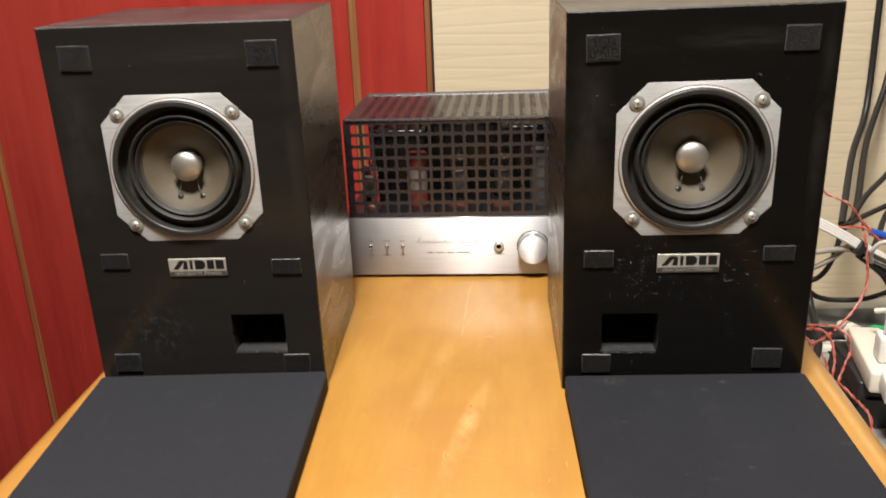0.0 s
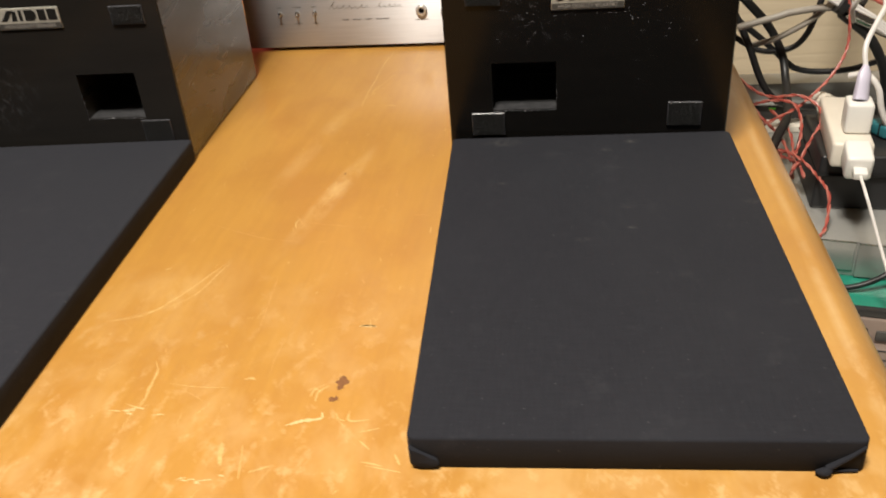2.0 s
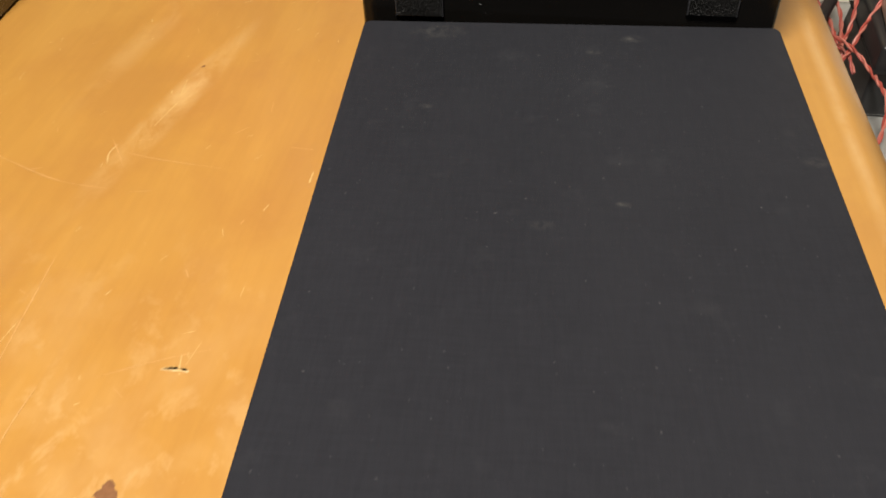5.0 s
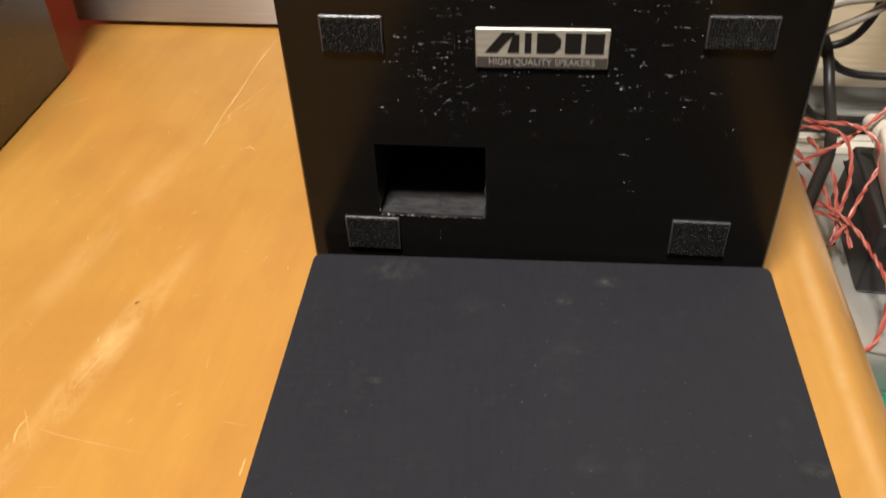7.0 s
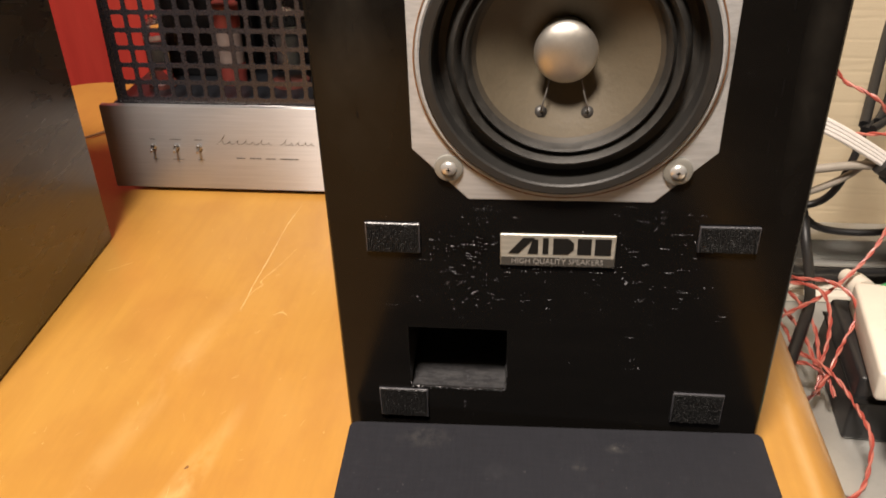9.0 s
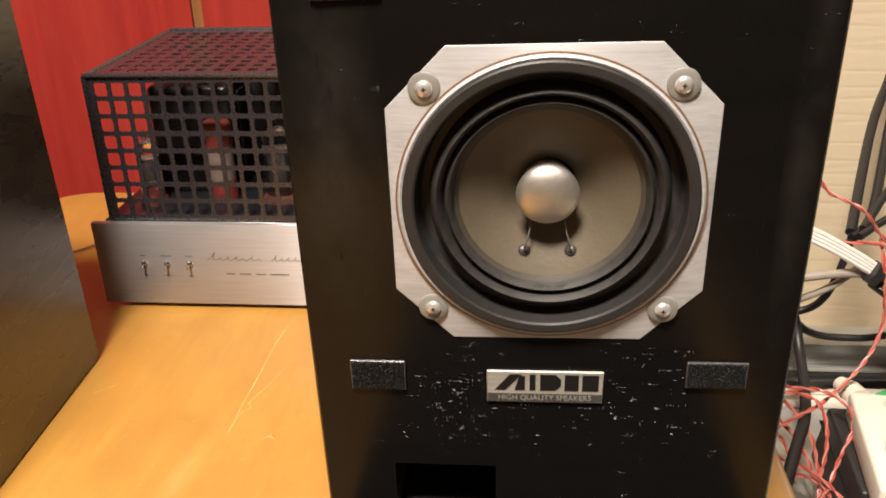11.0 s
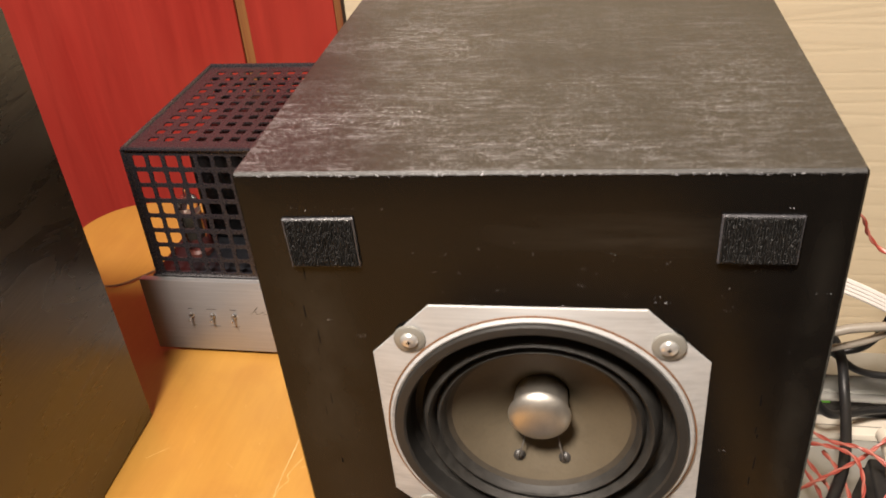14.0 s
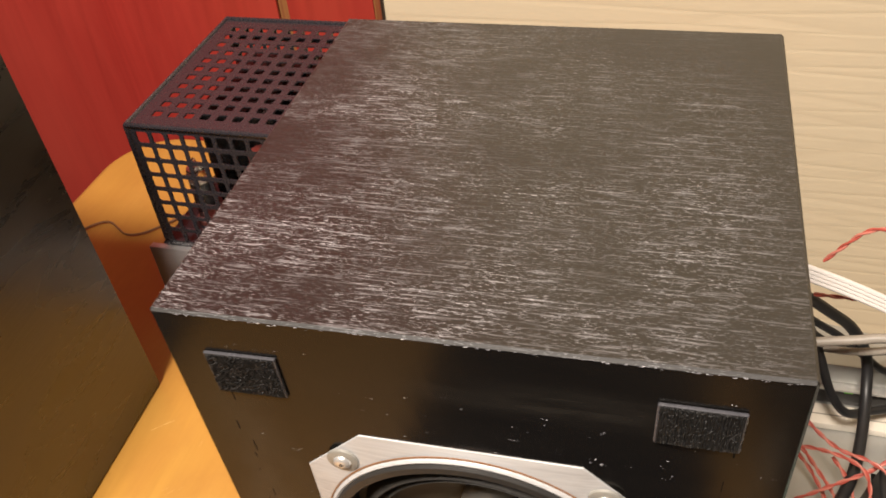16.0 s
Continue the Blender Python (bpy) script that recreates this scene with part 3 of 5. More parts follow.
def cabinet(px0, px1, pz0, pz1):
    """The box: front with a round hole for the driver and a square port, chamfered edges."""
    bm = bmesh.new()
    c = 0.0009
    x0, x1, z0, z1, zm = -SW + c, SW - c, c, SH - c, 0.125
    vert = {}

    def V(x, y, z):
        key = (round(x, 6), round(y, 6), round(z, 6))
        if key not in vert:
            vert[key] = bm.verts.new((x, y, z))
        return vert[key]

    def F(*p):
        bm.faces.new([V(*q) for q in p])

    # lower part, a grid with the port left open
    xs, zs = [x0, px0, px1, x1], [z0, pz0, pz1, zm]
    for i in range(3):
        for j in range(3):
            if (i, j) != (1, 1):
                F((xs[i], 0, zs[j]), (xs[i + 1], 0, zs[j]), (xs[i + 1], 0, zs[j + 1]), (xs[i], 0, zs[j + 1]))
    # port duct
    d = 0.07
    F((px0, 0, pz0), (px0, d, pz0), (px0, d, pz1), (px0, 0, pz1))
    F((px1, 0, pz0), (px1, d, pz0), (px1, d, pz1), (px1, 0, pz1))
    F((px0, 0, pz1), (px1, 0, pz1), (px1, d, pz1), (px0, d, pz1))
    F((px0, 0, pz0), (px1, 0, pz0), (px1, d, pz0), (px0, d, pz0))
    F((px0, d, pz0), (px1, d, pz0), (px1, d, pz1), (px0, d, pz1))
    # upper part round the driver's hole
    angles = sorted({2 * math.pi * i / 48 for i in range(48)} | {math.atan2(z - DZ, x) % (2 * math.pi) for x in (x0, px0, px1, x1) for z in (zm, z1) if z == zm or x in (x0, x1)})

    def rim(a):
        dx, dz = math.cos(a), math.sin(a)
        s = min((x1 if dx > 0 else x0) / dx if abs(dx) > 1e-9 else 9, ((z1 if dz > 0 else zm) - DZ) / dz if abs(dz) > 1e-9 else 9)
        return (s * dx, 0, DZ + s * dz)

    hole = 0.0505
    for a, b in zip(angles, angles[1:] + angles[:1]):
        F((hole * math.cos(a), 0, DZ + hole * math.sin(a)), rim(a), rim(b), (hole * math.cos(b), 0, DZ + hole * math.sin(b)))
        F((hole * math.cos(a), 0, DZ + hole * math.sin(a)), (hole * math.cos(b), 0, DZ + hole * math.sin(b)), (hole * math.cos(b), 0.05, DZ + hole * math.sin(b)), (hole * math.cos(a), 0.05, DZ + hole * math.sin(a)))
    bm.faces.new([V(hole * math.cos(a), 0.05, DZ + hole * math.sin(a)) for a in angles])
    # the rest of the box, with chamfers, joined to the front
    A = [(x0, z0), (x1, z0), (x1, z1), (x0, z1)]
    fr = [bm.verts.new((x, 0, z)) for x, z in A]
    ch = [[bm.verts.new((x, c, sz)) for x, z, sz in row] for row in (
        [(x0, z0, 0), (x1, z0, 0)], [(x1, z1, SH), (x0, z1, SH)])]
    side = {"r": [bm.verts.new((SW, c, z)) for z in (z0, z1)], "l": [bm.verts.new((-SW, c, z)) for z in (z0, z1)]}
    back = {}
    by = SD
    for key, (x, z) in {"b0": (x0, 0), "b1": (x1, 0), "t1": (x1, SH), "t0": (x0, SH), "r0": (SW, z0), "r1": (SW, z1), "l0": (-SW, z0), "l1": (-SW, z1)}.items():
        back[key] = bm.verts.new((x, by - c, z))
    bk = [bm.verts.new((x, by, z)) for x, z in A]
    (cb0, cb1), (ct1, ct0) = ch
    r0, r1 = side["r"]
    l0, l1 = side["l"]
    for f in ((fr[0], fr[1], cb1, cb0), (fr[1], fr[2], r1, r0), (fr[2], fr[3], ct0, ct1), (fr[3], fr[0], l0, l1),
              (fr[1], r0, cb1), (fr[2], ct1, r1), (fr[3], l1, ct0), (fr[0], cb0, l0),
              (cb0, cb1, back["b1"], back["b0"]), (ct0, ct1, back["t1"], back["t0"]), (r0, r1, back["r1"], back["r0"]), (l0, l1, back["l1"], back["l0"]),
              (cb1, r0, back["r0"], back["b1"]), (ct1, r1, back["r1"], back["t1"]), (ct0, l1, back["l1"], back["t0"]), (cb0, l0, back["l0"], back["b0"]),
              (back["b0"], back["b1"], bk[1], bk[0]), (back["r0"], back["r1"], bk[2], bk[1]), (back["t0"], back["t1"], bk[2], bk[3]), (back["l0"], back["l1"], bk[3], bk[0]),
              (back["b1"], back["r0"], bk[1]), (back["t1"], back["r1"], bk[2]), (back["t0"], back["l1"], bk[3]), (back["b0"], back["l0"], bk[0]), tuple(bk)):
        bm.faces.new(f)
    bmesh.ops.remove_doubles(bm, verts=bm.verts, dist=1e-6)
    back_y = SD - 0.01
    for v in bm.verts:
        v.co.x += (TWIST["skew"] + TWIST["skew_up"] * v.co.z) * v.co.y
        if v.co.y > back_y:
            v.co.z += TWIST["z"] * v.co.x * min(1.0, v.co.z / 0.05)
            v.co.y += 0.004 + LEAN_Y * (SH - v.co.z)
        else:
            x, z = v.co.x, v.co.z
            v.co.y += 0.004 - LEAN_Y * z + TWIST["y"] * x * (z - 0.1)
            v.co.z += TWIST["z"] * x * min(1.0, z / 0.05)
    return bm


def octagon(h, cut):
    return [(-h, -h + cut), (-h + cut, -h), (h - cut, -h), (h, -h + cut), (h, h - cut), (h - cut, h), (-h + cut, h), (-h, h - cut)]


def frame_plate():
    """The driver's eight-sided plate with a round opening and a softened outer edge."""
    bm = bmesh.new()
    o = octagon(0.0551, 0.0207)
    n, hole = 64, 0.0512

    def rim(a, h):
        d = Vector((math.cos(a), math.sin(a)))
        best = 9
        for i in range(8):
            p, q = Vector(o[i]), Vector(o[(i + 1) % 8])
            e = q - p
            den = d.x * e.y - d.y * e.x
            if abs(den) > 1e-9:
                s = (p.x * e.y - p.y * e.x) / den
                u = (p.x * d.y - p.y * d.x) / den
                if s > 0 and -1e-6 <= u <= 1 + 1e-6:
                    best = min(best, s)
        return best * h
    angles = sorted({round(2 * math.pi * i / n, 6) for i in range(n)} | {round(math.atan2(y, x) % (2 * math.pi), 6) for x, y in o})
    rows = []
    for a in angles:
        r = rim(a, 1)
        rows.append([bm.verts.new((k * math.cos(a), -out, DZ + k * math.sin(a))) for k, out in ((r, 0.0), (r, 0.0002), (r - 0.0002, 0.0004), (hole, 0.0018), (hole, -0.004))])
    for a, b in zip(rows, rows[1:] + rows[:1]):
        for i in range(4):
            bm.faces.new((a[i], a[i + 1], b[i + 1], b[i]))
    return lean(bm)


def hook_tab(x0, x1, z0, z1, sp, tilt=0.0):
    m = Matrix.Translation(((x0 + x1) / 2, 0, (z0 + z1) / 2)) @ Matrix.Rotation(radians(tilt), 4, "Y") @ Matrix.Translation((-(x0 + x1) / 2, 0, -(z0 + z1) / 2))
    back = part("hook_tape", lean(box(x0, x1, -0.0012, 0.0, z0, z1, 0.0003, 1, m=m)), VEDGE, sp, "black hook tape square with a clear edge")
    # pile of small hooks, as a field of blunt bumps
    nx, nz = 52, 34
    bm = bmesh.new()
    rnd = random.Random(int((x0 + z0) * 1e5))
    g = 0.0005
    ax, az = x0 + g, z0 + g * 0.5
    wx, wz = x1 - x0 - 2 * g, z1 - z0 - g
    grid = [[bm.verts.new((ax + wx * i / nx, -(0.0011 + (rnd.uniform(0.0002, 0.0005) + 0.0006 * (i % 2) * rnd.uniform(0.3, 1) if 0 < i < nx and 0 < j < nz else 0)), az + wz * j / nz)) for i in range(nx + 1)] for j in range(nz + 1)]
    for j in range(nz):
        for i in range(nx):
            bm.faces.new((grid[j][i], grid[j][i + 1], grid[j + 1][i + 1], grid[j + 1][i]))
    bm.transform(m)
    part("hook_pad", lean(bm), VELCRO, back, smooth=None)


def text_bm(body, size, width, m):
    c = bpy.data.curves.new("text", "FONT")
    c.body, c.size, c.align_x, c.align_y, c.extrude = body, size, "CENTER", "CENTER", 0.00004
    o = bpy.data.objects.new("text", c)
    me = bpy.data.meshes.new_from_object(o)
    bm = bmesh.new()
    bm.from_mesh(me)
    bpy.data.objects.remove(o)
    bpy.data.curves.remove(c)
    bpy.data.meshes.remove(me)
    w = max(v.co.x for v in bm.verts) - min(v.co.x for v in bm.verts)
    for v in bm.verts:
        v.co.x *= width / w
    bm.transform(m)
    return bm


UP = Matrix.Rotation(radians(90), 4, "X")  # lettering that stands upright and faces -y


def badge(sp):
    x0, x1, z0, z1, zs = -0.0222, 0.0222, 0.0988, 0.1133, 0.1030
    b = part("badge", lean(box(x0, x1, -0.0010, 0, z0, z1, 0.0003, 1)), BADGE, sp, "silver maker's badge with dark lettering strip")
    part("strip", lean(box(x0 + 0.0004, x1 - 0.0004, -0.00115, -0.0009, z0 + 0.0004, zs)), BADGESTRIP, b)
    # the mark, as plain dark shapes
    shapes = []
    lo, hi = zs + 0.0016, z1 - 0.0014
    h = hi - lo
    u = 0.0444
    shapes.append(prism([(x0 + 0.07 * u, lo), (x0 + 0.16 * u, lo), (x0 + 0.30 * u, hi), (x0 + 0.20 * u, hi)], -0.0012, -0.0009))
    shapes.append(prism([(x0 + 0.24 * u, lo), (x0 + 0.33 * u, lo), (x0 + 0.33 * u, hi - 0.1 * h), (x0 + 0.28 * u, hi - 0.1 * h)], -0.0012, -0.0009))
    shapes.append(prism([(x0 + 0.37 * u, lo), (x0 + 0.42 * u, lo), (x0 + 0.42 * u, hi), (x0 + 0.37 * u, hi)], -0.0012, -0.0009))
    shapes.append(prism([(x0 + 0.46 * u, lo), (x0 + 0.59 * u, lo), (x0 + 0.64 * u, lo + 0.3 * h), (x0 + 0.64 * u, hi - 0.3 * h), (x0 + 0.59 * u, hi), (x0 + 0.46 * u, hi)], -0.0012, -0.0009))
    for a, c in ((0.67, 0.79), (0.82, 0.96)):
        shapes.append(prism([(x0 + a * u, lo), (x0 + c * u, lo), (x0 + c * u, hi), (x0 + a * u, hi)], -0.0012, -0.0009))
    for shape in shapes:
        part("mark", lean(shape), INK, b)
    part("lettering", lean(text_bm("HIGH QUALITY SPEAKERS", 0.0034, 0.0355, Matrix.Translation((0, -0.0012, (z0 + zs) / 2 + 0.0002)) @ UP)), SILVERINK, b)


def flecks(sp, flip, ports):
    """Bare pores and chips in the front's paint: short level dashes gathered in rows and clouds, and frayed edges round the port."""
    rnd = random.Random(21 if flip > 0 else 22)
    clouds = [(-0.041, 0.108, 0.009, 0.007, 62), (-0.034, 0.097, 0.010, 0.008, 60), (-0.044, 0.086, 0.011, 0.006, 34), (-0.020, 0.082, 0.016, 0.005, 22), (0.036, 0.104, 0.010, 0.009, 52), (0.030, 0.090, 0.013, 0.006, 22),
              (0.0, 0.1185, 0.030, 0.003, 30), (-0.006, 0.094, 0.016, 0.0025, 24), (0.050, 0.082, 0.010, 0.010, 12), (-0.042, 0.247, 0.012, 0.006, 36), (-0.004, 0.252, 0.034, 0.008, 28), (0.050, 0.244, 0.010, 0.007, 12), (-0.060, 0.235, 0.006, 0.012, 14), (0.020, 0.243, 0.030, 0.003, 14),
              (-0.064, 0.2745, 0.008, 0.0003, 12), (0.077, 0.225, 0.004, 0.020, 6), (0.050, 0.040, 0.012, 0.012, 10), (-0.040, 0.020, 0.006, 0.004, 8), (0.0, 0.14, 0.06, 0.06, 40)]
    if flip < 0:
        clouds = [(-0.02, 0.262, 0.030, 0.006, 7), (0.0, 0.09, 0.04, 0.02, 8), (-0.04, 0.05, 0.02, 0.015, 14)]
    bm = bmesh.new()

    def chip(x, z, w, h):
        s = rnd.uniform(-0.1, 0.1) * w
        prism([(x - w, z - h * 0.5), (x - 0.2 * w, z - h), (x + w, z - h * 0.4 + s), (x + 0.6 * w, z + h + s), (x - 0.5 * w, z + h)], -0.00006, 0.0003, bm)

    for cx, cz, sx, sz, n in clouds:
        for k in range(round(0.85 * n)):
            x, z = rnd.gauss(cx, 1.25 * sx), rnd.gauss(cz, 1.25 * sz)
            for q in range(rnd.choice((1, 1, 1, 2, 2, 4))):
                z1 = z + rnd.gauss(0, 0.00012)
                w, h = rnd.choice((0.00005, 0.00006, 0.00009, 0.00016, 0.00028, 0.00046)), rnd.uniform(0.000025, 0.00006)
                x += rnd.uniform(0.0004, 0.0016) + w
                if abs(x) > 0.087 or not 0.004 < z1 < 0.283 or (ports[0] - 0.002 < x < ports[1] + 0.002 and 0.030 < z1 < 0.068) or (abs(x) < 0.056 and abs(z1 - DZ) < 0.056):
                    continue
                chip(x, z1, w, h)
    for k in range(34):   # the port's lower edge and its two lower corners
        x = rnd.uniform(*ports)
        chip(x, 0.0322 + rnd.gauss(0, 0.0002), rnd.uniform(0.0001, 0.0006), rnd.uniform(0.00005, 0.00014))
    for k in range(70 if flip > 0 else 25):   # worn edge along the top
        chip(rnd.uniform(-0.088, 0.088), 0.2861 - abs(rnd.gauss(0, 0.0003)), rnd.uniform(0.0001, 0.0006), rnd.uniform(0.00004, 0.0001))
    for k in range(12):
        chip(rnd.choice(ports) + rnd.gauss(0, 0.0002), 0.033 + abs(rnd.gauss(0, 0.007)), rnd.uniform(0.00005, 0.00016), rnd.uniform(0.0001, 0.0005))
    tagged(part("chipped_paint", lean(bm), FLECK, sp, "tiny white chips in the black paint", smooth=None), kind="stuff")


def speaker(at, flip, label):
    """flip: 1 with the port beside the table's middle on the low x side, -1 mirrored."""
    sp = thing("bookshelf_speaker", at, label, "loudspeaker", "pair of bookshelf speakers")
    ports = (-0.0605, -0.0190) if flip > 0 else (0.0200, 0.0616)
    part("cabinet", cabinet(*ports, 0.0325, 0.0655), BLACK if flip > 0 else LIGHTERBLACK, sp, smooth=None)
    # dusty bottom of the port
    bm = bmesh.new()
    box(ports[0] + 0.0006, ports[1] - 0.0006, 0.0005, 0.045, 0.0326, 0.0332, bm=bm)
    part("port_ledge", lean(bm), DUSTY, sp, "dusty bare ledge inside the port")
    # driver
    dr = part("driver", frame_plate(), ALU, sp, "full-range driver with brushed eight-sided metal frame", smooth=25)
    part("rim_line", turned([(0.0531, 0.0019), (0.0531, 0.0022), (0.0526, 0.0023), (0.0526, 0.0019)], 0, DZ, 80), COPPER, dr)
    part("rim", turned([(0.0525, 0.0018), (0.0522, 0.0028), (0.0515, 0.0033), (0.0508, 0.0030), (0.0505, 0.0018)], 0, DZ, 80), ALU, dr)
    part("gasket", turned([(0.0508, 0.002), (0.0506, 0.0038), (0.0500, 0.0043), (0.0473, 0.0043), (0.0466, 0.0037), (0.0463, -0.001), (0.0463, -0.005)], 0, DZ, 80), GASKET, dr)
    part("surround", turned([(0.0464, -0.0030), (0.0450, -0.0058), (0.0424, -0.0058), (0.0412, -0.0026), (0.0402, 0.0000), (0.0392, 0.0009), (0.0382, -0.0002), (0.0375, -0.0028), (0.0369, -0.0038),
                            (0.0362, -0.0022), (0.0353, -0.0008), (0.0345, -0.0014), (0.0338, -0.0034), (0.0333, -0.0042)], 0, DZ, 80), RUBBER, dr)
    part("cone_edge", turned([(0.0335, -0.0041), (0.0327, -0.0047), (0.0316, -0.0056)], 0, DZ, 72), CONEEDGE, dr, "dark coated rim of the cone")
    part("cone", turned([(0.0317, -0.0055), (0.0313, -0.0057), (0.0270, -0.0084), (0.0215, -0.0117), (0.0160, -0.0150), (0.0122, -0.0176), (0.0098, -0.0192)], 0, DZ, 72), CONE, dr)
    cap = [(0.0096, -0.0195), (0.0101, -0.0086), (0.0113, -0.0080)]
    cap += [(0.0113 * math.cos(radians(a)), -0.0080 + 0.0048 * math.sin(radians(a))) for a in range(10, 90, 10)] + [(0, -0.0032)]
    part("dust_cap", turned(cap, -0.0004, DZ, 48), CAP, dr, "rounded bare aluminium dust cap")
    for sx in (-1, 1):
        r, a = 0.0245, radians(-90 + sx * 20)
        px, pz = r * math.cos(a), DZ + r * math.sin(a)
        q = Vector((-0.55 * math.cos(a), -0.835, -0.55 * math.sin(a))).to_track_quat("Z", "Y").to_matrix().to_4x4()
        lead = part("lead", lean(tube(curve_points([(px, 0.0086, pz), (px * 0.95, 0.0068, pz + 0.0036), (px * 0.80, 0.0083, pz + 0.0080), (px * 0.68, 0.0116, pz + 0.0122)], 5), 0.00030, 6)), LEADW, dr, "thin braided lead wire")
        part("glue_spot", lean(lathe([(0, 0.0009), (0.0011, 0.0008), (0.0019, 0.0004), (0.0023, 0.0), (0.0024, -0.0010)], 16, Matrix.Translation((px, 0.0097, pz)) @ q)), GLUE, lead, "dark blob of glue")
        part("solder_spot", lean(lathe([(0, 0.0012), (0.0004, 0.0011), (0.0007, 0.0006), (0.0008, 0.0)], 10, Matrix.Translation((px, 0.0092, pz + 0.0002)) @ q)), LEADW, lead)
    for sx in (-1, 1):
        for sz in (-1, 1):
            cx, cz = sx * 0.0415, DZ + sz * 0.0415
            washer = part("screw", turned([(0.0, 0.0036), (0.0014, 0.0035), (0.0024, 0.0031), (0.0029, 0.0025), (0.0030, 0.0019), (0, 0.0018)], cx, cz, 20), STEEL, dr, "round-headed steel screw")
            part("washer", turned([(0.0026, 0.0022), (0.0046, 0.0021), (0.0053, 0.0018), (0.0055, 0.0010), (0.0026, 0.0008)], cx, cz, 28), WASHER, washer)
            slot = bmesh.new()
            box(cx - 0.0008, cx + 0.0008, -0.0037, -0.0031, cz - 0.0002, cz + 0.0002, bm=slot)
            box(cx - 0.0002, cx + 0.0002, -0.0037, -0.0031, cz - 0.0008, cz + 0.0008, bm=slot)
            part("cross_slot", lean(slot), INK, washer)
    badge(sp)
    if flip > 0:
        tabs = [(-0.0768, -0.0540, 0.2535, 0.2715, -1.0), (0.0530, 0.0755, 0.2565, 0.2730, 0.6), (-0.0752, -0.0535, 0.1035, 0.1170, 0.5), (0.0525, 0.0750, 0.1070, 0.1185, 0.0),
                (-0.0750, -0.0532, 0.0150, 0.0312, 0.0), (0.0520, 0.0735, 0.0198, 0.0361, 0.4)]
    else:
        tabs = [(-0.0764, -0.0537, 0.2562, 0.2740, 1.0), (0.0563, 0.0786, 0.2558, 0.2738, 0.0), (-0.0735, -0.0523, 0.1058, 0.1182, 0.3), (0.0568, 0.0795, 0.0992, 0.1116, 0.0),
                (-0.0780, -0.0571, 0.0167, 0.0328, 0.0), (0.0580, 0.0790, 0.0147, 0.0307, 0.0)]
    for x0, x1, z0, z1, tl in tabs:
        hook_tab(x0, x1, z0, z1, sp, tl)
    flecks(sp, flip, ports)
    # ragged lines of old glue below the tapes
    rnd = random.Random(5 if flip > 0 else 9)
    bm = bmesh.new()
    for x, z0, z1 in ((-0.0745, 0.160, 0.252), (0.0735, 0.150, 0.255)):
        z = z1
        while z > z0:
            s = rnd.uniform(0.001, 0.006)
            w = rnd.uniform(0.00005, 0.00022)
            xx = x + rnd.uniform(-0.0018, 0.0018)
            box(xx - w, xx + w, -0.0001, 0.0004, z - s, z, bm=bm)
            z -= s + rnd.uniform(-0.002, 0.010) + 0.002
    tagged(part("glue_residue", lean(bm), HOLE, sp, "dried glue traces on the front"), kind="stuff")
    return sp


speaker(pose(0, 0, 0.0005, 0, 0, 0.2), 1, "black painted wooden bookshelf speaker with its grille off")
TWIST.update(y=0.0, z=0.0, skew=-0.006, skew_up=0.0)
LEAN_Y, SD = 0.0325, 0.161
speaker(pose(-0.3660, -0.0011, 0.0005, 0, 0, 1.81), -1, "black painted wooden bookshelf speaker beside the red door, grille off")


# ---- grilles lying flat in front ----
def grille(at, length, label, fabric):
    g = thing("speaker_grille", at, label, "speaker grille", "two removed grilles")

    def taper(bm):
        for v in bm.verts:
            v.co.x *= 1.0 + 0.035 * v.co.y / length
        return bm
    part("cloth_panel", taper(slab(-0.0903, 0.0903, -length, 0, 0.0, 0.0153, 0.0035, 0.0013, 5, 4)), fabric, g)
    front = -length
    # one corner's cloth is tucked under in a slanting pleat that ends in a lump, the other hangs as a loose flap
    bm = tube(curve_points([(0.0885, front - 0.0001, 0.0125), (0.0840, front - 0.0005, 0.0085), (0.0790, front - 0.0008, 0.0050), (0.0750, front - 0.0014, 0.0026)], 5), lambda t: 0.0007 + 0.0008 * t, 10)
    tube(curve_points([(0.0765, front - 0.0018, 0.0022), (0.0735, front - 0.0026, 0.0020), (0.0705, front - 0.0018, 0.0016)], 5), lambda t: 0.0006 + 0.0013 * math.sin(math.pi * min(1, t * 0.9 + 0.1)), 10, bm)
    tube(curve_points([(0.0730, front - 0.0008, 0.0010), (0.0800, front - 0.0006, 0.0010), (0.0870, front - 0.0002, 0.0008)], 5), 0.0006, 8, bm)
    part("tucked_corner", taper(bm), fabric, g, "cloth tucked round the corner in a pleat")
    bm = prism([(-0.0896, 0.0118), (-0.0840, 0.0082), (-0.0785, 0.0052), (-0.0772, 0.0026), (-0.0790, 0.0005), (-0.0860, 0.0004), (-0.0893, 0.0040)], front - 0.0016, front + 0.0010)
    bmesh.ops.bevel(bm, geom=list(bm.edges), offset=0.0006, segments=2, profile=0.5, affect="EDGES")
    part("loose_flap", taper(bm), fabric, g, "loose flap of cloth at the corner")
    return g


grille(pose(0.0020, 0.0005, 0.0004, 0, 0, 1.8), 0.288, "flat black cloth speaker grille, dusty, lying on the table", CLOTH)
grille(pose(-0.3648, -0.0005, 0.0004, 0, 0, 3.3), 0.285, "flat black cloth speaker grille lying near the table's edge", LIGHTERCLOTH)


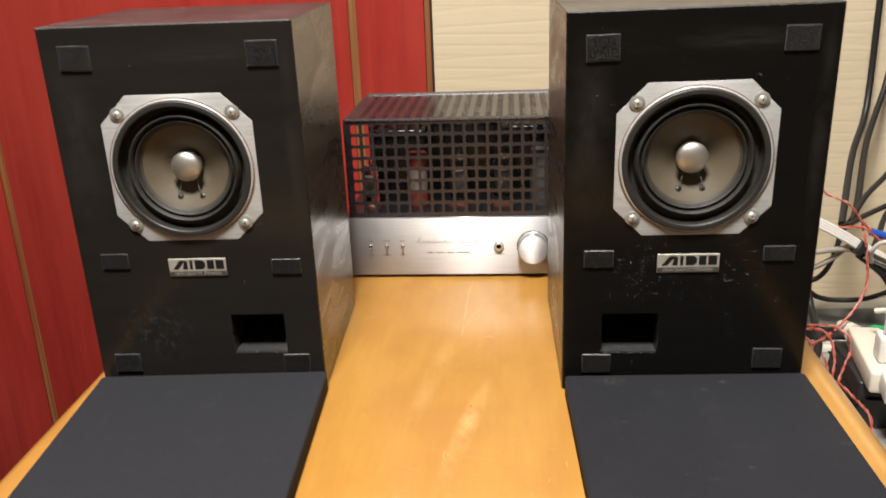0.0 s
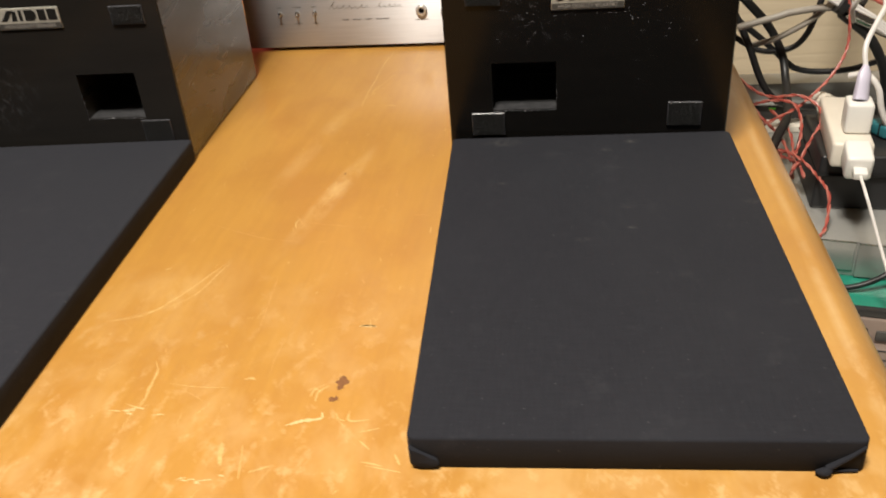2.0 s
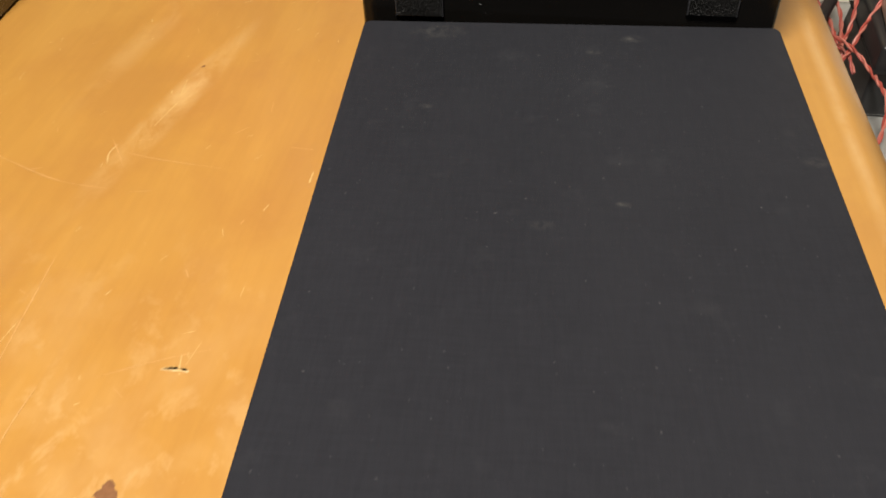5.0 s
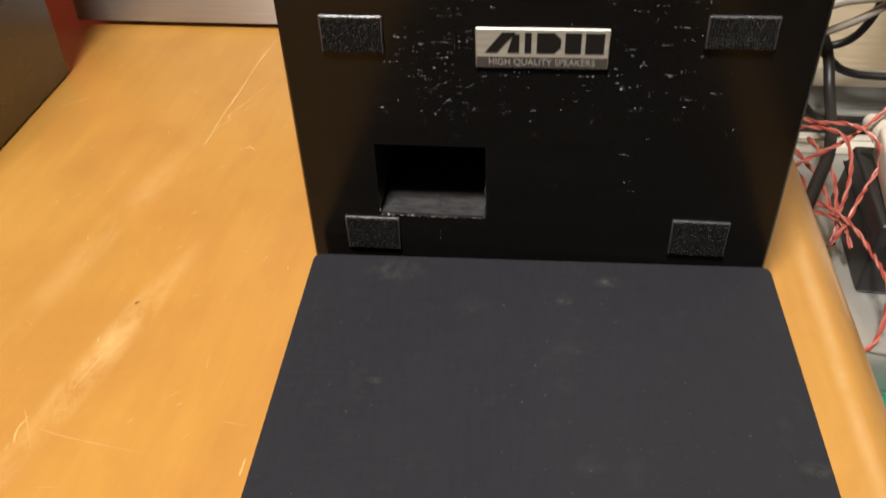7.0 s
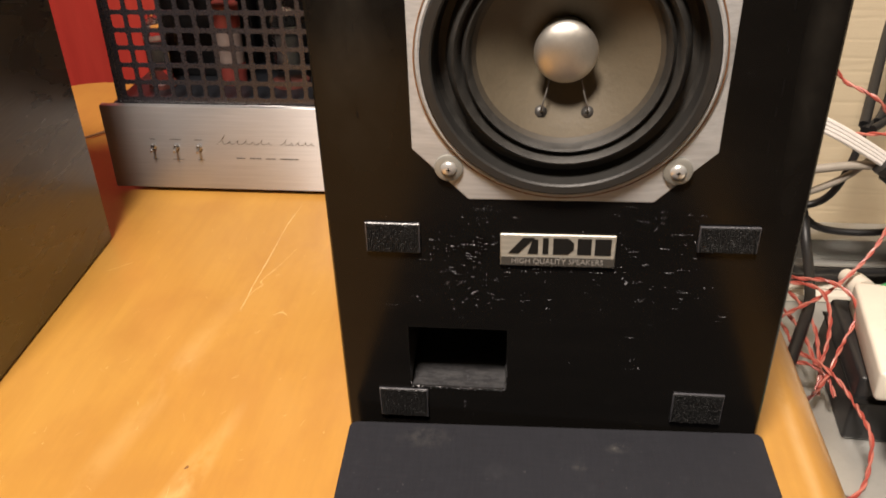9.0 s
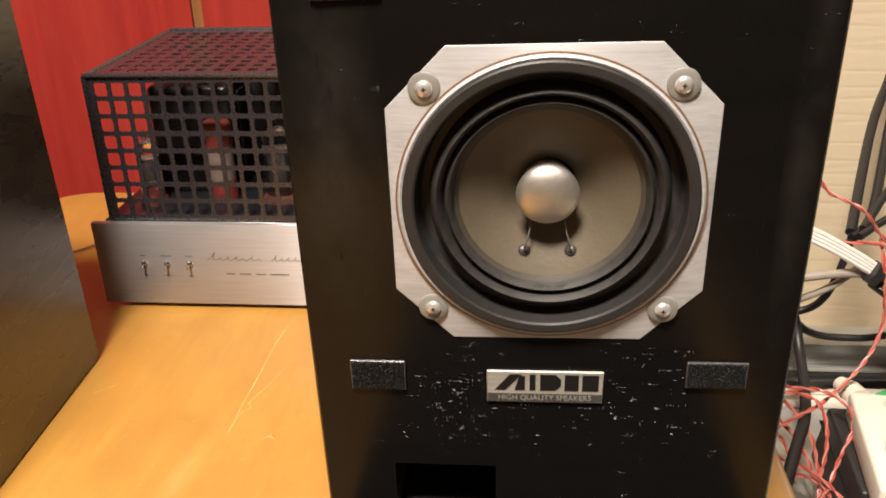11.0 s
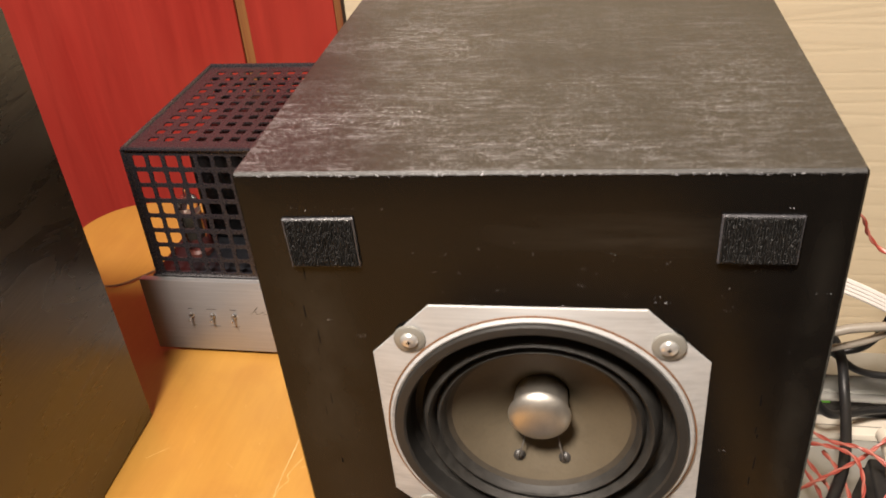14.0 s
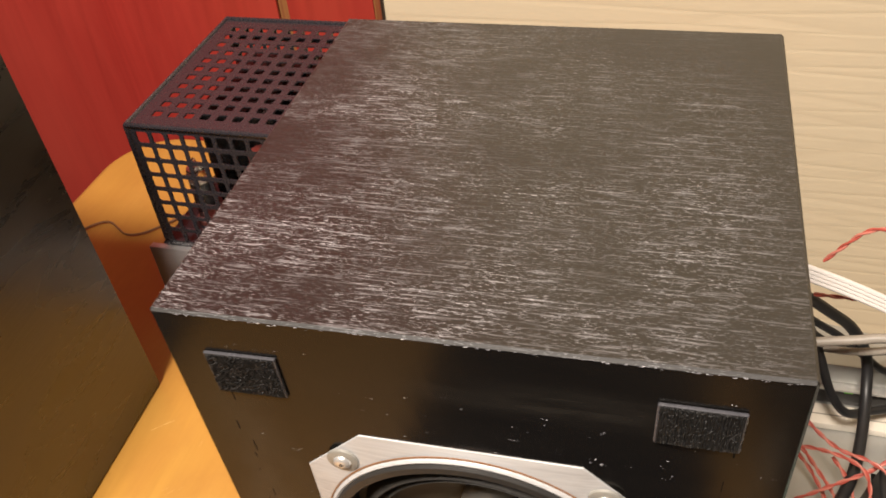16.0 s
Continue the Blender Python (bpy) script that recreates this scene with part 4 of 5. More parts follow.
# ---- tube amplifier ----
def perforated(w, h, nx, ny, mx, my, hole=0.71, th=0.0010):
    """A sheet in x and z with rows of square holes and rounded hole corners, th thick in y."""
    bm = bmesh.new()
    px, pz = (w - 2 * mx) / nx, (h - 2 * my) / ny
    hx, hz = px * hole, pz * hole
    k = 0.12

    solid = [(0, w, 0, my + (pz - hz) / 2), (0, w, h - my - (pz - hz) / 2, h), (0, mx + (px - hx) / 2, my + (pz - hz) / 2, h - my - (pz - hz) / 2), (w - mx - (px - hx) / 2, w, my + (pz - hz) / 2, h - my - (pz - hz) / 2)]
    for i in range(1, nx):
        x = mx + i * px
        solid.append((x - (px - hx) / 2, x + (px - hx) / 2, my + (pz - hz) / 2, h - my - (pz - hz) / 2))
    for x0, x1, z0, z1 in solid:
        box(x0, x1, 0, th, z0, z1, bm=bm)
    for j in range(1, ny):
        z = my + j * pz
        for i in range(nx):
            x = mx + i * px + (px - hx) / 2
            prism([(x, z - (pz - hz) / 2), (x + hx, z - (pz - hz) / 2), (x + hx, z + (pz - hz) / 2), (x, z + (pz - hz) / 2)], 0, th, bm)
    # small fillets in the corners of the holes
    for j in range(ny):
        for i in range(nx):
            x, z = mx + i * px + (px - hx) / 2, my + j * pz + (pz - hz) / 2
            for cx, cz, sx, sz in ((x, z, 1, 1), (x + hx, z, -1, 1), (x, z + hz, 1, -1), (x + hx, z + hz, -1, -1)):
                prism([(cx, cz), (cx + sx * k * hx, cz), (cx, cz + sz * k * hz)], 0, th, bm)
    return bm


AX0, AX1, AY0, AY1 = -0.309, -0.040, 0.245, 0.412
CX0, CX1, CZ0, CZ1 = -0.2945, -0.055, 0.066, 0.1670
amp = thing("tube_amplifier", pose(0, 0, 0), "small tube amplifier with silver front and black perforated cage", "amplifier")
part("chassis", box(AX0 + 0.008, AX1 - 0.008, AY0 + 0.006, AY1, 0.006, 0.066, 0.001, 1), CHASSIS, amp)
panel = part("front_panel", box(AX0, AX1, AY0, AY0 + 0.0055, 0.0035, 0.0655, 0.0009, 2), SATIN, amp, "brushed silver front panel")
for x in (AX0 + 0.025, AX1 - 0.025):
    for y in (AY0 + 0.03, AY1 - 0.03):
        part("foot", lathe([(0, 0.0), (0.007, 0), (0.008, 0.006), (0, 0.006)], 18, Matrix.Translation((x, y, 0.0004))), RUBBER, amp)
cw, ch, cd = CX1 - CX0, CZ1 - CZ0, 0.1515
cy = 0.2495
cage = part("cage", box(CX0, CX1, cy, cy + cd, CZ0 - 0.0004, CZ0 + 0.0006), CHASSIS, amp, "black perforated metal cage")
part("cage_front", perforated(cw, ch, 20, 8, 0.004, 0.003, 0.75), CAGE, cage, smooth=None).matrix_basis = Matrix.Translation((CX0, cy, CZ0))
part("cage_back", perforated(cw, ch, 20, 8, 0.004, 0.003, 0.75), CAGE, cage, smooth=None).matrix_basis = Matrix.Translation((CX0, cy + cd - 0.001, CZ0))
part("cage_top", perforated(cw, cd, 19, 11, 0.009, 0.010, 0.56), CAGE, cage, smooth=None).matrix_basis = Matrix.Translation((CX0, cy, CZ1)) @ Matrix(((1, 0, 0, 0), (0, 0, 1, 0), (0, -1, 0, 0), (0, 0, 0, 1)))
# folded edges of the sheet
bm = bmesh.new()
for y in (cy, cy + cd):
    tube([Vector((CX0, y, CZ1 + 0.0002)), Vector((CX1, y, CZ1 + 0.0002))], 0.0017, 8, bm)
for x in (CX0, CX1):
    tube([Vector((x, cy, CZ1 + 0.0002)), Vector((x, cy + cd, CZ1 + 0.0002))], 0.0014, 8, bm)
    for y in (cy, cy + cd):
        box(x - 0.0015, x + 0.0015, y - 0.0008, y + 0.0008, CZ0, CZ1, bm=bm)
part("folded_edge", bm, CAGE, cage)

FACE = Matrix.Rotation(radians(90), 4, "X")  # z of a turned part points out of the panel
for x in (-0.275, -0.2585, -0.242):
    nut = part("toggle_switch", lathe([(0, 0), (0.0021, 0), (0.0021, 0.0012), (0.0015, 0.0018), (0, 0.0020)], 6, Matrix.Translation((x, AY0, 0.0358)) @ FACE), TOGGLE, panel, "small chrome toggle switch")
    part("lever", tube([Vector((x, AY0 - 0.001, 0.0358)), Vector((x, AY0 - 0.0035, 0.0347)), Vector((x, AY0 - 0.0050, 0.0339)), Vector((x, AY0 - 0.0054, 0.0337))], lambda t: 0.0006 + 0.0005 * t, 10), TOGGLE, nut)
jack = part("headphone_jack", lathe([(0.0027, 0.0004), (0.0027, 0.0030), (0.0040, 0.0030), (0.0046, 0.0024), (0.0052, 0.0016), (0.0052, 0)], 24, Matrix.Translation((-0.142, AY0, 0.0345)) @ FACE), STEEL, panel, "chrome headphone socket")
part("socket_hole", lathe([(0, 0.0006), (0.0027, 0.0006)], 20, Matrix.Translation((-0.142, AY0, 0.0345)) @ FACE), HOLE, jack)
knob = part("volume_knob", lathe([(0.0156, 0.0005), (0.0158, 0.0120), (0.0151, 0.0138), (0.0141, 0.0142), (0, 0.0144)], 56, Matrix.Translation((-0.107, AY0, 0.0345)) @ FACE), SATIN, panel, "large round silver volume knob")
part("knob_gap", lathe([(0.0156, 0.0002), (0.0164, 0.0002), (0.0164, 0.0004), (0.0156, 0.0004)], 56, Matrix.Translation((-0.107, AY0, 0.0345)) @ FACE), HOLE, knob)
# printing on the panel: the maker's mark as a plain looping line, small words as bars
def flourish(x0, x1, loops, tall):
    """A thin slanting line of small loops; the first ones are taller."""
    pts = []
    for i in range(loops * 14 + 1):
        t = i / (loops * 14)
        a = 2 * math.pi * loops * t
        h = 0.0015 * (1 + (tall - 1) * max(0.0, 1 - t * loops / 1.3)) * (1 + 0.35 * math.sin(3.7 * loops * t))
        z = 0.0385 + h * (1 - math.cos(a)) * 0.9
        pts.append(Vector((x0 + (x1 - x0) * t + 0.0009 * math.sin(a) + 0.55 * (z - 0.0385), AY0 - 0.00012, z)))
    part("script_mark", tube(pts, 0.00017, 5, flat=0.6), SCRIPT, panel, "flowing grey script line")


flourish(-0.2290, -0.1900, 7, 2.4)
flourish(-0.1840, -0.1600, 5, 1.3)


def print_bar(x0, x1, z0, z1):
    part("print_bar", box(x0, x1, AY0 - 0.00015, AY0 + 0.0002, z0, z1), PLATE, panel)


x = -0.2165
for w in (0.0062, 0.0082, 0.0068, 0.0130):
    print_bar(x, x + w, 0.0276, 0.0284)
    x += w + 0.0034
for cx, w in ((-0.275, 0.0036), (-0.2585, 0.0080), (-0.242, 0.0050)):
    print_bar(cx - w / 2, cx + w / 2, 0.0409, 0.0415)
    print_bar(cx - w / 2, cx + w / 2, 0.0259, 0.0263)
print_bar(-0.148, -0.136, 0.0257, 0.0262)
print_bar(-0.120, -0.118, 0.0158, 0.0163)
print_bar(-0.096, -0.094, 0.0158, 0.0163)


def valve(x, y, r, h, red=False):
    """A glass valve in its socket, inside the cage."""
    v = part("valve", lathe([(r * 0.92, 0.004), (r, 0.009), (r, h - r * 0.9), (r * 0.86, h - r * 0.42), (r * 0.5, h - r * 0.12), (0.002, h), (0.0012, h + 0.004), (0, h + 0.005)], 28, Matrix.Translation((x, y, 0.066))), TUBEGLASS, amp, "glass valve in a ceramic socket")
    part("valve_socket", lathe([(0, 0), (r * 1.25, 0), (r * 1.25, 0.004), (r, 0.006), (0, 0.006)], 24, Matrix.Translation((x, y, 0.066))), BROWNRED, v)
    part("valve_plate", box(x - r * 0.5, x + r * 0.5, y - r * 0.32, y + r * 0.32, 0.066 + h * 0.26, 0.066 + h * 0.66, 0.0012, 2), REDPRINT if red else PLATE, v)
    part("mica_disc", lathe([(0, 0), (r * 0.8, 0), (r * 0.8, 0.0008), (0, 0.0008)], 20, Matrix.Translation((x, y, 0.066 + h * 0.70))), SOCKET, v)
    part("getter", lathe([(r * 0.84, h - r * 0.48), (r * 0.48, h - r * 0.17), (0, h - r * 0.06)], 24, Matrix.Translation((x, y, 0.066))), MICA, v)


def can(x, y, r, h, m, band=None):
    c = part("capacitor", lathe([(0, 0), (r, 0), (r, h * 0.30), (r * 1.0, h - 0.002), (r * 0.92, h), (r * 0.8, h - 0.0006), (0, h - 0.0006)], 28, Matrix.Translation((x, y, 0.066))), m, amp, "upright capacitor can")
    if band:
        part("lid", lathe([(0, h + 0.0004), (r * 0.9, h + 0.0004), (r * 0.9, h - 0.001)], 28, Matrix.Translation((x, y, 0.066))), band, c)
        part("band", lathe([(r + 0.0003, h * 0.72), (r + 0.0004, h * 0.98), (r * 0.9, h + 0.0003)], 28, Matrix.Translation((x, y, 0.066))), band, c)
        part("band", lathe([(r + 0.0003, 0.001), (r + 0.0004, h * 0.28)], 28, Matrix.Translation((x, y, 0.066))), band, c)


valve(-0.2765, 0.282, 0.0078, 0.050)
can(-0.227, 0.292, 0.0095, 0.058, CANBODY, REDPRINT)
valve(-0.184, 0.290, 0.0105, 0.056)
valve(-0.138, 0.290, 0.0105, 0.056)
can(-0.098, 0.292, 0.0110, 0.060, PLATE)
for x0, x1, y0, h in ((-0.279, -0.220, 0.3025, 0.080), (-0.218, -0.142, 0.333, 0.080), (-0.139, -0.066, 0.333, 0.076)):
    tr = part("transformer", box(x0, x1, y0, 0.397, 0.066, 0.066 + h, 0.003, 3), IRON, amp, "black boxed transformer")
    part("lamination", box(x0 - 0.001, x1 + 0.001, y0 + 0.019, 0.375, 0.066, 0.066 + h * 0.9, 0.001, 1), CHASSIS, tr)
tagged(mesh_ob("amplifier_cable", tube(curve_points([(-0.300, 0.405, 0.020), (-0.335, 0.385, 0.004), (-0.372, 0.336, 0.0022), (-0.395, 0.322, 0.0022), (-0.425, 0.335, 0.0022), (-0.448, 0.300, 0.0022), (-0.455, 0.220, 0.0022)], 8), 0.0010, 8), COPPER, 40),
       "thin dark red wire lying on the table behind the amplifier", "cable")


# ---- marks on the tabletop ----
LAID = []


def stroke(bm, ctrl, w, seed):
    """A ragged flat stroke lying on the wood."""
    LAID.append(seed)
    rnd = random.Random(seed)
    lift = Vector((0, 0, 0.000012 + 0.000003 * (len(LAID) % 30)))   # no two marks lie in one plane
    line = curve_points([(x, y, 0.0) for x, y in ctrl], 6)
    a, b = [], []
    n = len(line) - 1
    for i, p in enumerate(line):
        d = (line[min(i + 1, n)] - line[max(i - 1, 0)]).normalized()
        s = Vector((-d.y, d.x, 0)) * w * rnd.uniform(0.35, 1.0) * (math.sin(math.pi * (i + 0.6) / (n + 1.2)) ** 0.5)
        a.append(bm.verts.new(p + s + lift))
        b.append(bm.verts.new(p - s + lift))
    for i in range(n):
        bm.faces.new((a[i], a[i + 1], b[i + 1], b[i]))


bm = bmesh.new()
stroke(bm, [(-0.174, 0.100), (-0.172, 0.120), (-0.168, 0.128), (-0.170, 0.133), (-0.164, 0.150), (-0.158, 0.172)], 0.00045, 1)
stroke(bm, [(-0.153, 0.098), (-0.149, 0.101), (-0.145, 0.098)], 0.0007, 2)
rnd = random.Random(11)
for ctrl, w in (([(-0.250, -0.194), (-0.231, -0.187), (-0.218, -0.167), (-0.203, -0.133)], 0.0005),
                ([(-0.211, -0.257), (-0.204, -0.258), (-0.204, -0.246), (-0.206, -0.233)], 0.0005),
                ([(-0.127, -0.249), (-0.126, -0.244), (-0.122, -0.240)], 0.0006), ([(-0.129, -0.245), (-0.126, -0.243), (-0.123, -0.246)], 0.0005),
                ([(-0.115, -0.195), (-0.111, -0.1945), (-0.107, -0.195)], 0.0009), ([(-0.111, -0.189), (-0.110, -0.194), (-0.109, -0.197)], 0.0004),
                ([(-0.161, -0.238), (-0.158, -0.237), (-0.156, -0.238)], 0.0009), ([(-0.158, -0.279), (-0.157, -0.285), (-0.155, -0.292)], 0.0007),
                ([(-0.096, -0.288), (-0.091, -0.289), (-0.087, -0.290)], 0.0006), ([(-0.113, -0.259), (-0.111, -0.263), (-0.108, -0.264)], 0.0005)):
    stroke(bm, ctrl, w, int(-ctrl[0][1] * 1e4))
for i in range(26):
    x, y = rnd.uniform(-0.25, -0.10), rnd.uniform(-0.40, -0.16)
    a, s = rnd.uniform(0.9, 1.7), rnd.choice((0.001, 0.0015, 0.0025, 0.005))
    dx, dy = s * math.cos(a), s * math.sin(a)
    stroke(bm, [(x - dx, y - dy), (x, y), (x + dx, y + dy)], rnd.choice((0.00015, 0.0002, 0.0003)), i)
for i in range(30):
    x, y = rnd.uniform(-0.06, 0.12), rnd.uniform(-0.42, -0.30)
    stroke(bm, [(x, y), (x + rnd.uniform(-0.002, 0.002), y + 0.003), (x + rnd.uniform(-0.002, 0.002), y + 0.006)], rnd.uniform(0.0002, 0.0005), i)
for i in range(70):   # small nicks all over the middle of the top
    x, y = rnd.uniform(-0.26, -0.10), rnd.uniform(-0.22, 0.20)
    q, s = rnd.uniform(0.3, 2.2), rnd.uniform(0.0006, 0.0022)
    stroke(bm, [(x - s * math.cos(q), y - s * math.sin(q)), (x, y), (x + s * math.cos(q), y + s * math.sin(q))], rnd.uniform(0.00012, 0.00035), 200 + i)
for k, (ctrl, w) in enumerate((([(-0.209, -0.226), (-0.205, -0.235), (-0.205, -0.245), (-0.204, -0.251)], 0.0007), ([(-0.204, -0.251), (-0.205, -0.259), (-0.206, -0.273)], 0.0004), ([(-0.124, -0.252), (-0.124, -0.246), (-0.120, -0.241)], 0.0010),
                               ([(-0.107, -0.258), (-0.106, -0.264), (-0.097, -0.263)], 0.0009), ([(-0.112, -0.263), (-0.107, -0.268)], 0.0004), ([(-0.100, -0.271), (-0.092, -0.268)], 0.0006), ([(-0.099, -0.276), (-0.094, -0.281)], 0.0013),
                               ([(-0.094, -0.290), (-0.079, -0.293)], 0.0007), ([(-0.157, -0.280), (-0.154, -0.293)], 0.0012), ([(-0.141, -0.296), (-0.133, -0.292)], 0.0009), ([(-0.148, -0.281), (-0.144, -0.300)], 0.0006), ([(-0.083, -0.283), (-0.080, -0.289)], 0.0012),
                               ([(-0.246, -0.194), (-0.214, -0.173), (-0.205, -0.145), (-0.202, -0.136)], 0.0006), ([(-0.269, 0.137), (-0.257, 0.148)], 0.0007), ([(-0.162, -0.047), (-0.1635, -0.033)], 0.0004), ([(-0.165, -0.070), (-0.161, -0.050)], 0.0005),
                               ([(-0.174, -0.097), (-0.176, -0.090), (-0.175, -0.084)], 0.0007), ([(-0.092, -0.102), (-0.092, -0.095)], 0.0008), ([(-0.196, -0.242), (-0.182, -0.244), (-0.167, -0.244)], 0.0004))):
    stroke(bm, ctrl, 0.65 * w, 400 + k)
tagged(part("scratched_lacquer", bm, SCUFF, table, "pale scratches and chips in the lacquer", smooth=None), kind="stuff")
bm = bmesh.new()
# chipped patches, each of several short strokes beside one another
for cx, cy2, n, reach in ((-0.160, -0.300, 6, 0.010), (-0.205, -0.262, 6, 0.012), (-0.190, -0.325, 8, 0.020), (-0.120, -0.330, 9, 0.024)):
    for i in range(n):
        x, y = cx + rnd.gauss(0, 0.5) * reach, cy2 + rnd.gauss(0, 0.14) * reach
        a, s = rnd.uniform(-0.25, 0.45), rnd.uniform(0.001, 0.0035)
        dx, dy = s * math.cos(a), s * math.sin(a)
        stroke(bm, [(x - dx, y - dy), (x, y + 0.0002), (x + dx, y + dy)], rnd.uniform(0.0003, 0.0009), i)
stroke(bm, [(-0.1155, -0.1955), (-0.1125, -0.1950), (-0.1090, -0.1950), (-0.1065, -0.1955)], 0.0010, 51)
stroke(bm, [(-0.1330, -0.2680), (-0.1270, -0.2650), (-0.1190, -0.2630), (-0.1190, -0.2590)], 0.0013, 52)
stroke(bm, [(-0.169, 0.232), (-0.172, 0.200), (-0.1725, 0.160), (-0.1735, 0.128), (-0.173, 0.100)], 0.00036, 71)
tagged(part("chipped_lacquer", bm, CHIP, table, "pale chips where the lacquer has come off", smooth=None), kind="stuff")
bm = bmesh.new()
stroke(bm, [(-0.1150, -0.244), (-0.1145, -0.239), (-0.1150, -0.234)], 0.0036, 4)
stroke(bm, [(-0.1178, -0.2515), (-0.1160, -0.2500), (-0.1140, -0.2505)], 0.0022, 5)
stroke(bm, [(-0.1605, -0.0228), (-0.1600, -0.0218), (-0.1595, -0.0208)], 0.0010, 6)
tagged(part("brown_stain", bm, STAIN, table, "small brown stains", smooth=None), kind="stuff")
bm = bmesh.new()
for k, ctrl in enumerate(([(-0.231, -0.090), (-0.210, -0.100), (-0.188, -0.109), (-0.168, -0.112)], [(-0.135, -0.201), (-0.117, -0.192), (-0.102, -0.186)],
                          [(-0.195, -0.246), (-0.185, -0.248), (-0.175, -0.254)], [(-0.170, -0.150), (-0.168, -0.175), (-0.166, -0.200)], [(-0.150, -0.205), (-0.151, -0.222), (-0.150, -0.236)],
                          [(-0.169, -0.089), (-0.156, -0.092), (-0.128, -0.096)], [(-0.178, -0.081), (-0.172, -0.090), (-0.167, -0.098)], [(-0.158, -0.113), (-0.150, -0.112)], [(-0.105, -0.080), (-0.095, -0.081)])):
    stroke(bm, ctrl, 0.00026, 30 + k)
for i in range(40):
    x, y = rnd.uniform(-0.25, -0.10), rnd.uniform(-0.30, 0.18)
    q, s = rnd.uniform(0.2, 2.6), rnd.uniform(0.001, 0.004)
    stroke(bm, [(x - s * math.cos(q), y - s * math.sin(q)), (x, y), (x + s * math.cos(q), y + s * math.sin(q))], rnd.uniform(0.00015, 0.0003), 300 + i)
tagged(part("faint_scratch", bm, FADED, table, "faint darker scratches in the lacquer", smooth=None), kind="stuff")


# ---- beside the table: low cabinet with electronics and wiring ----
GREYMETAL = mottled("grey_painted_metal", (0.42, 0.42, 0.40), 0.33, 0.12, 25, metal=0.5)
DARKGREY = mottled("dark_grey_plastic", (0.058, 0.055, 0.052), 0.4, 0.15, 60)
CHROMEEDGE = mottled("bright_metal_edge", (0.62, 0.62, 0.60), 0.22, 0.15, 60, metal=1.0)
GREENP = mottled("green_plastic", (0.015, 0.20, 0.135), 0.35, 0.2, 40)
BROWNP = mottled("brown_grey_plastic", (0.23, 0.175, 0.145), 0.45, 0.15, 60)
WHITEP = mottled("white_plastic", (0.80, 0.78, 0.74), 0.35, 0.05, 60)
IVORY = mottled("ivory_plastic", (0.72, 0.67, 0.58), 0.4, 0.08, 60)
LILAC = mottled("pale_lilac_plastic", (0.66, 0.63, 0.76), 0.35, 0.05, 60)
BLACKP = mottled("black_plastic", (0.018, 0.018, 0.019), 0.38, 0.25, 80)
BLACKC = mottled("black_cable_rubber", (0.014, 0.014, 0.015), 0.42, 0.3, 120)
GREYC = mottled("grey_cable", (0.30, 0.27, 0.23), 0.45, 0.2, 100)
WHITEC = mottled("white_cable", (0.74, 0.71, 0.68), 0.4, 0.08, 100)
REDC = mottled("red_wire", (0.40, 0.075, 0.055), 0.35, 0.2, 120)
PINKC = mottled("pale_pink_wire", (0.52, 0.17, 0.13), 0.35, 0.2, 120)
GREENPLUG = mottled("bright_green_plastic", (0.03, 0.36, 0.12), 0.4, 0.1, 60)
BLUEP = mottled("blue_plastic", (0.02, 0.09, 0.45), 0.4, 0.1, 60)
TEAL = mottled("teal_plastic", (0.03, 0.17, 0.20), 0.4, 0.15, 80)
BRASS = mottled("brass_screw", (0.45, 0.33, 0.16), 0.35, 0.2, 100, metal=1.0)
LEDG = mat("green_indicator", (0.15, 0.6, 0.05), 0.4)
bsdf(LEDG).inputs["Emission Color"].default_value = (0.25, 0.9, 0.08, 1)
bsdf(LEDG).inputs["Emission Strength"].default_value = 0.12

setting("baseboard", box(EDGE_X + 0.01, 1.7, WALL_Y - 0.014, WALL_Y - 0.0005, FLOOR_Z, FLOOR_Z + 0.09, 0.003), CREAMPAINT, "cream painted baseboard", "baseboard")

X0, X1 = 0.150, 0.62
cab = thing("low_cabinet", pose(0, 0, 0), "low beige-white cabinet standing beside the table", "cabinet")
part("body", box(X0, X1, -0.22, 0.46, FLOOR_Z, -0.222, 0.004), IVORY, cab)
part("cabinet_top", box(X0 - 0.004, X1, -0.225, 0.465, -0.222, -0.206, 0.003), IVORY, cab)

dev = thing("tape_deck", pose(0.210, 0.055, 0, 0, 0, -11), "brown-grey plastic device with a grooved front, under a green tray", "device")
body = part("body", box(-0.060, 0.36, 0, 0.34, -0.2055, -0.168, 0.0025), BROWNP, dev)
part("lower_step", box(-0.060, 0.36, -0.010, 0.0, -0.2055, -0.1895, 0.0015), BROWNP, body)
for x in (0.0020, 0.0100):
    part("key", box(x, x + 0.0046, -0.0022, 0.0012, -0.1868, -0.1762, 0.0020, 3), BLACKP, body, "small dark rounded key")
window = part("window", box(0.0205, 0.066, -0.0014, 0.0005, -0.1872, -0.1778, 0.001), DARKGREY, body, "dark display window")
part("print_bar", box(0.0335, 0.0385, -0.0016, -0.0010, -0.1824, -0.1814), BRASS, window)
for z in (-0.1900, -0.1985):
    part("seam", box(-0.058, 0.358, -0.0104, -0.0098, z - 0.0005, z + 0.0005), BLACKP, body)

tray = thing("green_tray", pose(0.210, 0.055, 0, 0, 0, -11), "shallow green plastic tray with a dark rim", "tray")
part("tray_floor", box(-0.075, 0.34, 0.0085, 0.33, -0.1675, -0.1640, 0.001), GREENP, tray)
part("rim", box(-0.075, 0.34, 0.0020, 0.0088, -0.1678, -0.1610, 0.001), BLACKP, tray)

